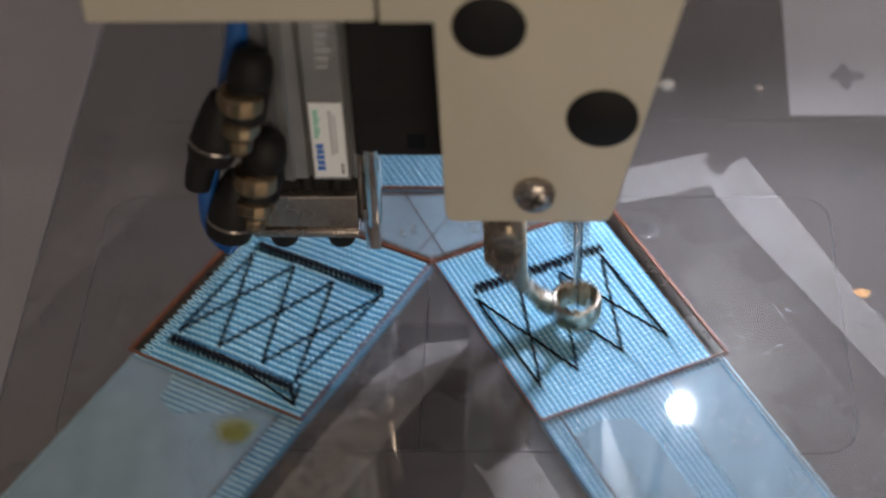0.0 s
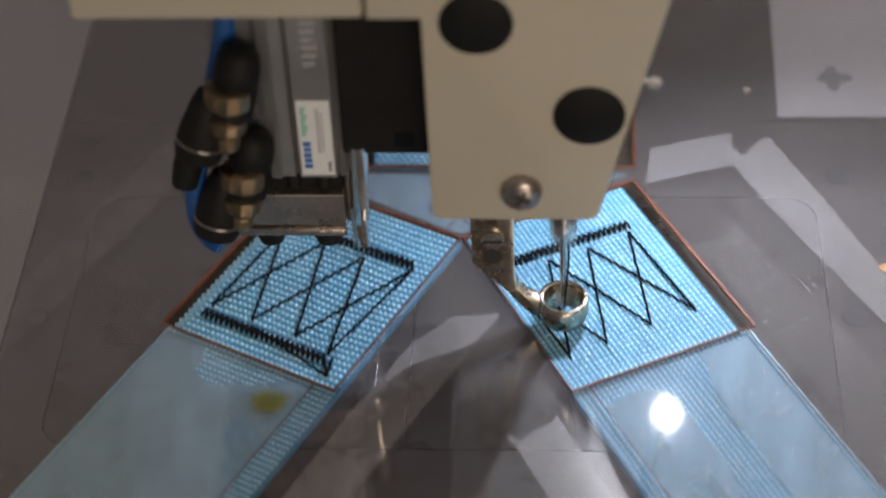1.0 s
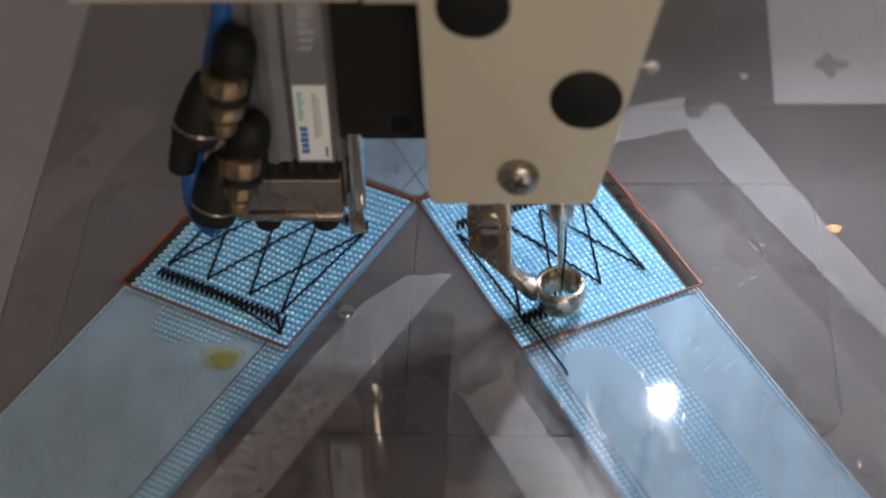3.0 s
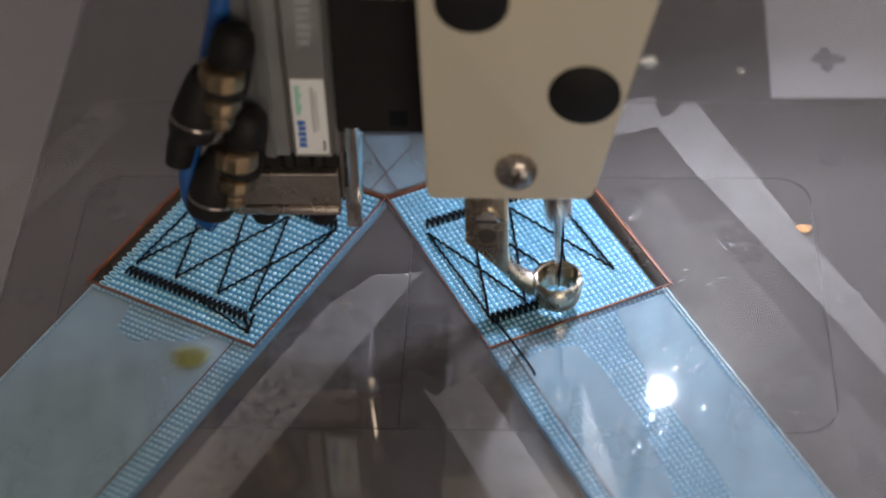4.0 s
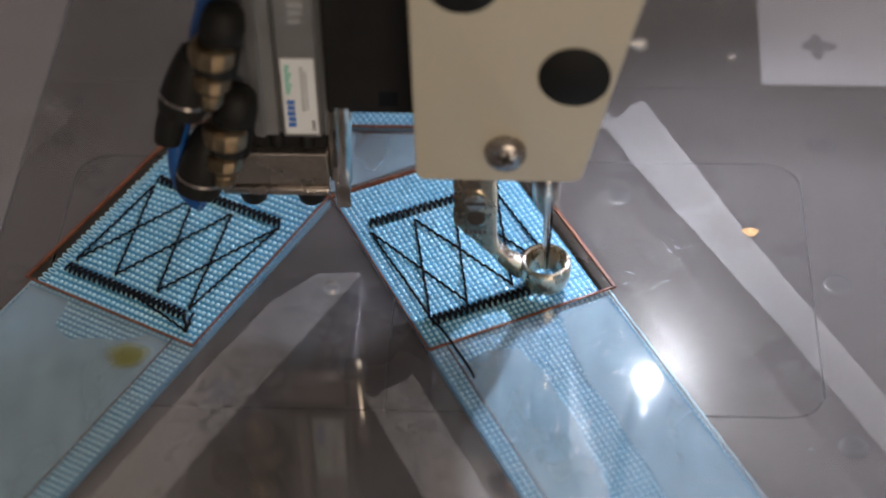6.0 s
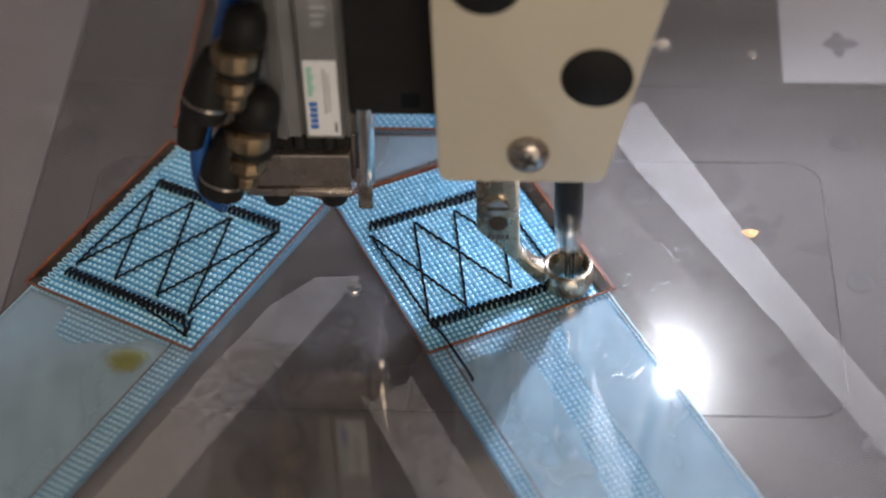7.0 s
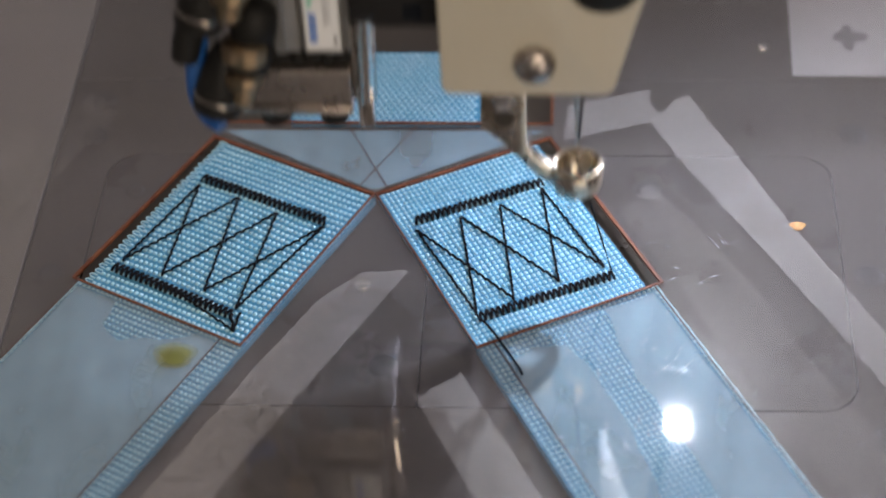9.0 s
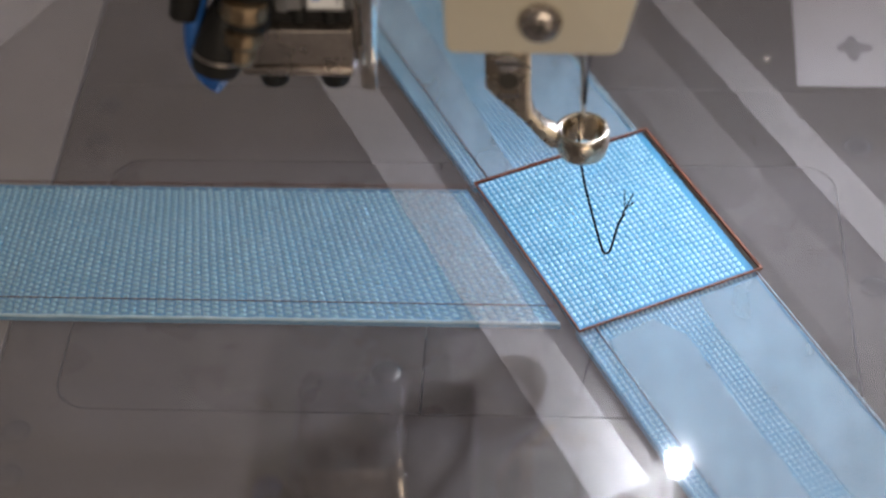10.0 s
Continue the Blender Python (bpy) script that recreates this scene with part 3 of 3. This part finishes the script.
def run_of(a, b, length=2.7, rnd=random.Random(9)):
    """Points of a seam: it dips into the cloth at each needle hole."""
    a, b = Vector((*a, 0)), Vector((*b, 0))
    n = max(1, round((b - a).length / length))
    side = Vector((-(b - a).y, (b - a).x, 0)).normalized()
    pts = []
    for i in range(n):
        w = rnd.uniform(-0.09, 0.09)
        for u, h, o in ((0, -0.2, 0), (0.18, 0.28, 0.08), (0.5, 0.38, 0.0), (0.82, 0.28, -0.08)):
            pts.append(a + (b - a) * ((i + u) / n) + side * (o + w) + Vector((0, 0, STITCH_TOP + h)))
    pts.append(b + Vector((0, 0, STITCH_TOP - 0.35)))
    return pts


def seam(a, b, r=0.32):
    part("stitch_line", tube(run_of(a, b), r, 7), M_THREAD, template)


def satin(a, b, half, teeth, skew, r=0.34):
    """The points, side by side, of a dense zigzag bar."""
    a, b = Vector((*a, 0)), Vector((*b, 0))
    d = (b - a)
    side = Vector((-d.y, d.x, 0)).normalized()
    rnd = random.Random(teeth)
    return [a + d * (i / (2 * teeth)) + side * ((half if i % 2 else -half) + rnd.uniform(-0.15, 0.15)) + d.normalized() * (skew if i % 2 else 0) for i in range(2 * teeth + 1)]


def stitch(p, q, r=0.36):
    lift = Vector((0, 0, STITCH_TOP))
    m = (p + q) / 2
    return tube([p + lift - Vector((0, 0, 0.3)), p * 0.8 + q * 0.2 + lift + Vector((0, 0, 0.3)), m + lift + Vector((0, 0, 0.45)),
                 p * 0.2 + q * 0.8 + lift + Vector((0, 0, 0.3)), q + lift - Vector((0, 0, 0.3))], r, 6)


def bar(a, b, half, teeth, skew):
    pts = satin(a, b, half, teeth, skew)
    for p, q in zip(pts, pts[1:]):
        part("stitch", stitch(p, q), M_THREAD, template)


L_TOP = [(-102.0, 36.3), (-90.6, 31.0), (-79.6, 25.0), (-66.6, 19.8)]
L_LOW = [(-118.2, 6.4), (-107.0, 1.0), (-95.2, -4.8), (-86.2, -11.2)]
R_TOP = [(-42.1, 18.6), (-30.8, 24.0), (-20.4, 28.8), (-9.6, 35.6)]
R_LOW = [(-24.8, -12.4), (-15.7, -6.8), (-4.4, -0.2), (7.0, 5.3)]
NEW_BAR = satin((-24.6, -13.6), (9.2, 2.4), 1.55, 24, 0.6)
GROWING = []       # stitches that are sewn during the clip, with the moment at which they are


def build_stitches():
    for i, j in ((0, 0), (0, 1), (1, 2), (2, 3)):
        seam(L_TOP[i], L_LOW[j])
    for i, j in ((1, 0), (2, 1), (3, 2), (3, 3)):
        seam(L_TOP[i], L_LOW[j])
    bar((-101.2, 39.2), (-66.0, 21.9), 1.55, 25, -0.6)
    bar((-119.9, 3.9), (-86.6, -13.4), 1.55, 24, -0.6)
    seam((-107, -1.5), (-86.1, -19.0), 0.3)
    seam((-87.0, -13), (-86.1, -19.2), 0.4)
    seam((-84.9, -12.6), (-86.0, -19.2), 0.4)
    for i, j in ((0, 0), (1, 0), (2, 1), (3, 2), (3, 3), (0, 1), (2, 3)):
        seam(R_TOP[i], R_LOW[j])
    bar((-42.8, 22.3), (-9.6, 38.3), 1.55, 24, 0.6)
    # the last diagonal is finished in the first half second
    seam(R_LOW[2], (-16.1, 10.6))
    a, b = Vector((-16.1, 10.6)), Vector(R_TOP[1])
    for k in range(7):
        p, q = a + (b - a) * (k / 7), a + (b - a) * ((k + 1) / 7)
        ob = part("stitch", tube(run_of(tuple(p), tuple(q)), 0.36, 7), M_THREAD, template)
        GROWING.append((0.07 * (k + 1), ob))
    for k, (p, q) in enumerate(zip(NEW_BAR, NEW_BAR[1:])):
        ob = part("stitch", stitch(p, q), M_THREAD, template)
        GROWING.append((1.6 + 5.45 * (k + 1) / 48, ob))
    tail = part("thread_tail", tube(smooth_path([(-25.2, -12.8, 0.5), (-21.5, -18.0, 0.9), (-16.2, -27.0, 0.7), (-13.6, -32.0, 0.6), (-13.0, -33.6, 0.5)]), 0.34, 7), M_THREAD, template, "loose black thread end")
    GROWING.append((1.75, tail))


build_sheet()
build_marks()
build_scuffs_and_glints()
build_stitches()

# ---- the machine head ----
head = thing("sewing_machine", "cream-painted sewing machine head with presser foot and cylinder", "sewing machine")


def lathe_to(profile, start, end, n=28, bm=None):
    """Turns (radius, height) round the line from start towards end; height 0 lies at start."""
    own = lathe(profile, (0, 0, 0), "z", n)
    turn = (Vector(end) - Vector(start)).to_track_quat("Z", "Y").to_matrix().to_4x4()
    bmesh.ops.transform(own, matrix=Matrix.Translation(start) @ turn, verts=own.verts)
    return merge(bm, own)


def build_head():
    face = [(-42.8, 106.7), (-31.0, 106.7), (-30.7, 51.0), (-30.0, 49.4), (-28.6, 48.9), (5.6, 48.7), (7.3, 49.2), (8.3, 50.6), (41.5, 187), (-42.8, 187)]
    part("face_plate", prism(face, -15.7, -13.4, 0.5, axis="y"), M_CREAM, head, "cream-painted face plate")
    body = [(-42.6, 108.0), (-30.2, 108.0), (-30.0, 50.5), (7.2, 50.2), (40.6, 186), (-42.6, 186)]
    part("head_housing", prism(body, -13.3, 22, 0.8, axis="y"), M_CREAM, head)
    part("arm_cover", box(-107.6, -43.5, -15.7, 130, 106.9, 187, 1.0), M_CREAM, head, "cream-painted arm cover")
    part("arm_seam", box(-43.5, -42.8, -15.0, 30, 107.2, 186), M_GAP, head, "dark seam beside the face plate", False)
    for x, z in ((-19.0, 105.6), (5.8, 80.0)):
        part("hole_plug", lathe([(8.2, -15.4), (8.2, -15.95), (7.7, -16.3), (0.02, -16.4)], (x, 0, z), "y", 40), M_RUBBER, head, "round black plastic plug")
    s = part("face_screw", lathe([(4.9, -15.6), (4.9, -16.4), (4.5, -17.6), (3.2, -18.5), (1.6, -18.8), (0.02, -18.8)], (-9.7, 0, 57.8), "y", 36), M_BLOCK, head, "domed cross-head steel screw")
    for a in (25, 115):
        slot = prism([(-2.2, -0.42), (2.2, -0.42), (2.2, 0.42), (-2.2, 0.42)], -18.9, -18.2, axis="y")
        bmesh.ops.rotate(slot, matrix=Euler((0, radians(a), 0)).to_matrix(), verts=slot.verts)
        bmesh.ops.translate(slot, vec=(-9.7, 0, 57.8), verts=slot.verts)
        part("cross_slot", slot, M_GAP, s, smooth=False)
    ring = [(20.2 + 1.5 * math.cos(a), -14.5, 88.4 + 1.2 * math.sin(a)) for a in [k * math.pi / 8 for k in range(17)]]
    part("thread_eyelet", tube(ring + [(17.0, -14.4, 88.8)], 0.38, 8), M_CHROME, head, "small bright wire thread eyelet")
    # black box between cylinder and head
    b = part("black_bracket", box(-52.4, -31.2, -1.0, 58, 56.8, 120, 0.5), M_BLACK, head, "matt black metal bracket", False)
    part("bracket_hole", box(-40.0, -35.6, -1.15, 0, 59.0, 63.4, 0.1), M_THREAD, b, smooth=False)
    # lamp under the arm, behind the head
    eye, aim = (32.2, 63.5, 99.0), (32.2 + 20, 63.5 - 73, 99.0 - 79)
    lamp = part("work_lamp", lathe_to([(1.5, -8), (4.0, -6), (4.6, -1), (4.6, 2.5), (4.1, 2.5), (4.1, -1.5), (0.02, -1.5)], eye, aim), M_LED_BODY, head, "small round work lamp")
    part("led_lens", lathe_to([(2.2, -1.4), (2.2, 0.2), (1.9, 0.4), (1.1, 0.65), (0.05, 0.7)], eye, aim, 24), M_LED, lamp, "glowing white lamp lens")
    part("lamp_arm", tube([(30.6, 69, 105), (26, 62, 128), (20, 20, 134)], 2.0, 10), M_LED_BODY, head)


def bars(rows, parent, y):
    """Unreadable print: x0, x1, z0, z1, material."""
    for x0, x1, z0, z1, m in rows:
        part("print_bar", box(x0, x1, y - 0.05, y + 0.05, z0, z1), m, parent, smooth=False)


def build_cylinder():
    profile = [(-84.0, 52), (-84.0, 12), (-80.0, 6.5), (-72.4, 3.0), (-70.6, 0.8), (-70.2, -1.0), (-68.0, -1.5), (-67.4, -0.5), (-64.6, -0.5), (-64.0, 0.9), (-63.2, -0.9),
               (-54.4, -1.0), (-53.8, 0.4), (-53.2, -0.7), (-52.5, 0.2), (-52.3, 52)]
    cyl = part("air_cylinder", prism(profile, 49.4, 118), M_ALU, head, "grey aluminium air cylinder", False)
    label = part("label", box(-62.7, -54.8, -1.22, -0.9, 50.4, 73.0), M_LABEL, cyl, "white printed label", False)
    rows = [(-61.9, -60.9 + 0.3 * (k % 3), 62.6 + 1.1 * k, 63.4 + 1.1 * k, M_INK_GREEN) for k in range(8)]
    rows += [(-61.9 + 0.15 * (k % 2), -60.0, 52.6 + 1.7 * k, 53.9 + 1.7 * k, M_INK_BLUE) for k in range(5)]
    rows += [(-58.3, -57.5, 57.5 + 0.9 * k, 58.0 + 0.9 * k, M_INK_GREY) for k in range(15)]
    rows += [(-57.2, -56.7, 58.0 + 0.9 * k, 58.5 + 0.9 * k, M_INK_GREY) for k in range(13)]
    rows += [(-56.2, -55.5, 51.6 + 0.8 * k, 52.1 + 0.8 * k, M_INK_DARK) for k in range(4)]
    bars(rows, label, -1.26)
    bars([(-60.0, -57.2 + 0.5 * (k % 3), 83 + 2.3 * k, 84.4 + 2.3 * k, M_INK_GREY) for k in range(9)], cyl, -1.0)
    # black block stands in for the shade of an open recess
    part("recess_block", box(-77.4, -53.4, 1.2, 36, 44.2, 49.3, 0.4), M_BLACK, cyl, "black block filling the dark recess", False)
    for x in (-65.4, -58.2):
        part("end_screw", lathe([(1.9, 45.0), (1.9, 47.6), (1.4, 48.6), (0.02, 48.8)], (x, 1.6, 0), n=20), M_RUBBER, cyl, "black socket screw")
    slide = part("slide_block", box(-77.6, -53.2, -1.2, 36, 33.8, 44.0, 0.5), M_BLOCK, head, "dull nickel slide block", False)
    part("side_plate", box(-53.1, -51.0, 1.5, 36, 33.0, 56.0, 0.4), M_BLOCK, slide, "dark side plate", False)
    part("foot_plate", box(-79.6, -53.2, -2.0, 36, 31.2, 33.6, 0.5), M_BLOCK, slide, "thin steel foot plate")
    for x in (-72.6, -58.2):
        part("rubber_foot", lathe([(3.6, 31.4), (3.7, 29.0), (3.2, 27.2), (2.2, 26.6), (0.02, 26.5)], (x, 2.2, 0), n=24), M_RUBBER, slide, "black rubber foot")
    part("guide_rod", lathe_to([(2.3, 0), (2.3, 24), (1.9, 24.5)], (-49.0, 0.6, 58.5), (-49.9, 0.6, 36)), M_CHROME, head, "polished steel guide rod")
    part("hook_plate", box(-52.0, -48.2, -1.4, 0.4, 26.7, 40.0, 0.5), M_CHROME, head, "bent bright steel hook plate")


def fitting(x, z, lean):
    """A banjo fitting: black elbow, stepped hexagonal brass screw, hose collar with a bright ring."""
    elbow = part("elbow_fitting", lathe_to([(0.05, -3.4), (3.0, -2.9), (4.6, -1.2), (5.3, 2), (5.4, 5), (5.1, 5.4), (5.1, 6.4), (5.4, 6.8), (5.2, 14), (4.2, 15)], (x + 3.2, -4, z + 13), (x + 0.4, -7, z)), M_RUBBER, head, "black plastic elbow fitting")
    start, end = (x + 0.6, -7.5, z + 7), (x - 1.6, -9, z - 10)
    screw = part("brass_screw", lathe_to([(4.2, -1), (5.4, -0.4), (5.6, 0.4), (5.6, 3.6), (5.2, 4.3), (3.7, 4.9), (3.4, 6.6), (3.7, 7.0), (4.7, 7.6), (4.8, 10.6), (4.3, 11.3), (3.2, 11.8), (3.0, 13.0), (3.3, 13.4), (3.2, 15.6), (2.2, 17.0), (0.05, 17.2)], start, end, 12), M_BRASS, elbow, "nickelled brass banjo screw", False)
    part("hexagon_nut", lathe_to([(4.4, 0.2), (5.75, 0.9), (5.75, 3.1), (4.4, 3.8), (4.4, 0.2)], start, end, 6), M_BRASS, screw, "bright brass hexagon", False)
    part("seal_ring", lathe_to([(3.3, 5.0), (3.95, 5.2), (3.95, 6.6), (3.3, 6.8), (3.3, 5.0)], start, end, 20), M_RUBBER, screw, "black seal ring")
    top, end = (x - 4.0, -4.5, z + 3.5), (x - 8.8 + lean, -8, z - 12)
    part("hose_collar", lathe_to([(0.05, -1), (3.6, 0), (4.6, 3), (5.7, 10), (5.9, 15), (5.4, 17.0), (0.05, 17.2)], top, end), M_RUBBER, elbow, "black hose collar")
    part("collar_ring", lathe_to([(5.5, 12.5), (6.0, 12.6), (6.02, 13.2), (5.5, 13.3), (5.5, 12.5)], top, end), M_BLOCK, elbow, "bright collar ring")


def build_fittings():
    fitting(-77.2, 74.5, 0.0)
    fitting(-76.3, 50.5, 0.8)
    part("air_hose", tube(smooth_path([(-83.5, -7, 33.0), (-87.0, -5, 34.5), (-89.0, -4, 40), (-88.8, -2, 49), (-87.4, 0, 57), (-86.5, 3, 64)]), 2.7, 14), M_HOSE, head, "bright blue air hose")
    part("air_hose", tube(smooth_path([(-82.0, 1, 70), (-81.0, 3, 78), (-78.5, 5, 88), (-75, 12, 112)]), 2.7, 14), M_HOSE, head, "bright blue air hose")
    part("hose_collar", lathe_to([(0.05, 0), (3.2, 0.5), (3.6, 5), (3.2, 10), (0.05, 10.5)], (-88.6, -3, 60), (-91.6, -5, 48)), M_RUBBER, head, "black hose collar")


def build_foot():
    out = [(-22.7, 64), (-12.1, 64), (-12.2, 15.6), (-11.4, 12.2), (-9.0, 9.2), (-5.6, 7.2), (-5.3, 2.6), (-7.4, 2.4), (-9.4, 4.4), (-14.4, 11.2), (-22.8, 20.6)]
    foot = part("presser_foot", prism(out, -1.8, 2.0, 0.35, axis="y"), M_BRONZE, head, "bright steel presser foot with a ring sole")
    part("foot_ring", lathe([(3.9, 0.6), (4.3, 2.6), (4.9, 6.6), (5.1, 7.3), (5.6, 7.6), (6.2, 7.4), (6.45, 6.8), (6.4, 3.0), (5.7, 0.6), (3.9, 0.6)], (0, 0, 0), n=48), M_BRONZE, foot, "polished ring sole")
    sc = part("foot_screw", lathe([(2.9, -1.7), (2.9, -2.4), (2.5, -2.9), (0.02, -3.0)], (-17.4, 0, 28.6), "y", 28), M_CHROME, foot)
    part("screw_slot", box(-19.8, -15.0, -3.05, -2.6, 28.2, 29.0), M_GAP, sc, smooth=False)
    part("foot_hole", lathe([(2.3, -1.7), (2.3, -1.88), (0.02, -1.88)], (-17.4, 0, 22.8), "y", 24), M_GAP, foot, smooth=False)
    bars([(-20.2 + 1.15 * k, -19.4 + 1.15 * k, 17.6, 18.9, M_INK_DARK) for k in range(5)], foot, -1.85)
    return foot


def build_needle():
    bar_ = part("needle_bar", lathe([(0.05, 130), (3.6, 129), (3.6, 22), (3.2, 21.4)], (0, 0, 0), n=28), M_BLACK, head, "dark oiled needle bar")
    part("needle_clamp", lathe([(3.2, 21.6), (3.4, 21), (3.4, 14.5), (2.9, 13.6), (1.4, 12.4), (0.05, 12.3)], (0, 0, 0), n=28), M_CHROME, bar_, "polished needle clamp")
    part("needle", lathe([(0.85, 13), (0.8, 2), (0.6, -8), (0.42, -12), (0.04, -15)], (0, 0, 0), n=14), M_CHROME, bar_, "sewing needle")
    part("needle_thread", tube([(1.6, -1.2, 22), (1.3, -1.2, 6), (0.4, -0.8, -8)], 0.3, 6), M_THREAD, bar_, "black thread beside the needle")
    return bar_


def build_drawn_thread():
    """The thread from the last stitch up to the needle, 42 mm of it, standing on its own foot."""
    return part("drawn_thread", tube([(0, 0, 0), (0.1, 0, 14), (-0.1, 0.1, 28), (0, 0, 42)], 0.24, 6), M_THREAD, template, "taut black thread drawn from the seam")


def build_tail():
    bm = tube(smooth_path([(-0.9, 0, 57), (-0.6, 0, 46), (0.6, 0, 36), (3.0, 0, 24), (5.2, 0, 14.2), (6.2, 0, 12.4), (7.4, 0, 13.6), (8.4, 0, 18.5), (9.4, 0, 22.8), (10.6, 0, 25.6)]), 0.3, 7)
    for end in ((10.4, 0, 33.5), (12.6, 0, 32.4), (12.9, 0, 29.6)):
        tube(smooth_path([(10.0, 0, 24.5), (10.6, 0, 27.0), end]), 0.16, 6, bm)
    return part("thread_tail", bm, M_THREAD, head, "loose frayed black thread end")


build_head()
build_cylinder()
build_fittings()
foot = build_foot()
needle = build_needle()
tail = build_tail()
drawn = build_drawn_thread()
build_webbing()


# ---- what moves ----
def motions():
    # the head stands while it sews, then lifts
    lift = ((0, 0), (8.7, 0), (8.8, 4.7), (8.9, 13.5), (9.0, 24.7), (9.1, 31.9), (9.2, 38.0), (9.4, 39.2), (9.5, 39.4), (9.7, 38.4), (10, 38.3))
    walk(head, [(t, pose(0, 0, h * MM)) for t, h in lift])

    # the template follows the seam: the last diagonal, the long side, then the zigzag bar
    rows = [(0.0, 16.1, -9.8), (0.5, 30.9, -23.7), (0.6, 30.6, -21.0), (1.0, 26.8, -0.5), (1.4, 24.8, 12.6), (1.5, 24.6, 14.4)]
    known = {2.0: (20.2, 15.5), 2.5: (18.4, 10.8), 4.0: (7.6, 7.5), 4.5: (5.7, 4.1), 5.0: (1.4, 3.5), 5.5: (-0.9, 0.7), 7.0: (-9.9, -0.6)}
    along = ((1.5, 0.0), (2.0, 3.4), (2.5, 7.0), (4.0, 18.1), (4.5, 21.3), (5.0, 25.4), (5.5, 28.7), (7.0, 37.4))
    for k in range(8, 35):
        t = round(0.2 * k + 0.1, 2)
        if t >= 6.95:
            break
        s = float(np.interp(t, [a for a, _ in along], [b for _, b in along]))
        n = 0.7 if k % 2 else -1.7
        if min(abs(t - q) for q in known) > 0.12:
            rows.append((t, 24.7 - 0.9 * s + 0.435 * n, 13.7 - 0.435 * s - 0.9 * n))
    for t, (x, y) in known.items():
        rows += [(round(t - 0.05, 2), x, y), (t, x, y)]
    rows += [(7.1, -9.9, -0.6), (8.1, -9.8, -0.6), (8.2, -4.5, -0.6), (8.3, 0.1, -0.6), (8.5, 0.2, -0.6), (9.0, 0.0, 0.0), (9.1, -0.8, 10.7), (9.2, -10.0, 40.7),
             (9.3, -17.5, 60.5), (9.4, -28.5, 91.1), (9.5, -36.2, 110.8), (9.6, -46.6, 142.0), (9.7, -54.1, 161.1), (9.8, -66.2, 191.1), (9.9, -73.2, 200.2), (10.0, -73.9, 199.1)]
    walk(template, [(t, pose(x * MM, y * MM, 0)) for t, x, y in sorted(rows)])

    # needle and foot go down and up with every stitch, and stop at the end of the seam
    steps = []
    for f in range(0, 217):
        t = f / 30
        down = (f % 2 == 1) if t < 6.2 else (f % 2 == 0)
        if f > 210:
            down = f < 215
        steps.append((t, down))
    walk(needle, [(t, pose(0, 0, 0 if d else 19 * MM)) for t, d in steps] + [(7.27, pose(0, 0, 31 * MM)), (10.0, pose(0, 0, 31 * MM))])
    walk(foot, [(t, pose(0, 0, 0 if d else 2.0 * MM)) for t, d in steps] + [(7.27, pose(0, 0, 7.5 * MM)), (10.0, pose(0, 0, 7.5 * MM))])

    # the cut thread drops out of the head once the template has run on
    walk(tail, [(0.0, pose(-4 * MM, 14 * MM, 62 * MM)), (9.3, pose(-4 * MM, 14 * MM, 62 * MM)), (9.42, pose(0, 0, -40 * MM)), (9.5, pose(0.8 * MM, 0, -46 * MM)), (9.58, pose(0, 0, -38 * MM)), (10.0, pose(0, 0, -38 * MM))])

    # the thread stands between seam and needle until it is cut
    def leaning(z, to):
        return Matrix.Translation((9.2 * MM, 2.8 * MM, z * MM)) @ Vector(to).to_track_quat("Z", "Y").to_matrix().to_4x4()

    walk(drawn, [(0.0, leaning(-1.4, (-38, -17, 0))), (7.05, leaning(-1.4, (-38, -17, 0))), (7.15, leaning(0, (-20, -8, 25))), (7.25, leaning(0, (-0.5, -2.2, 30))),
                 (8.1, leaning(0, (-0.5, -2.2, 30))), (8.3, leaning(0, (-9.3, -2.4, 18))), (8.7, leaning(0, (-9.3, -2.4, 18))), (8.9, leaning(0, (-9.3, -2.8, 30))),
                 (9.0, leaning(0, (-9.3, -3.0, 41))), (9.1, leaning(0, (-8.4, -13.7, 48))), (9.17, leaning(0, (-20, -12, 14))), (9.22, leaning(-1.4, (-38, -17, 0))),
                 (10.0, leaning(-1.4, (-38, -17, 0)))])

    # each new stitch lies inside the webbing until it is drawn tight on top
    for t, ob in GROWING:
        deep = (-3.4 if ob.name.startswith("thread_tail") else -1.4) * MM
        walk(ob, [(0.0, pose(0, 0, deep)), (max(0.01, t - 0.04), pose(0, 0, deep)), (t, pose(0, 0, 0)), (10.0, pose(0, 0, 0))])


motions()
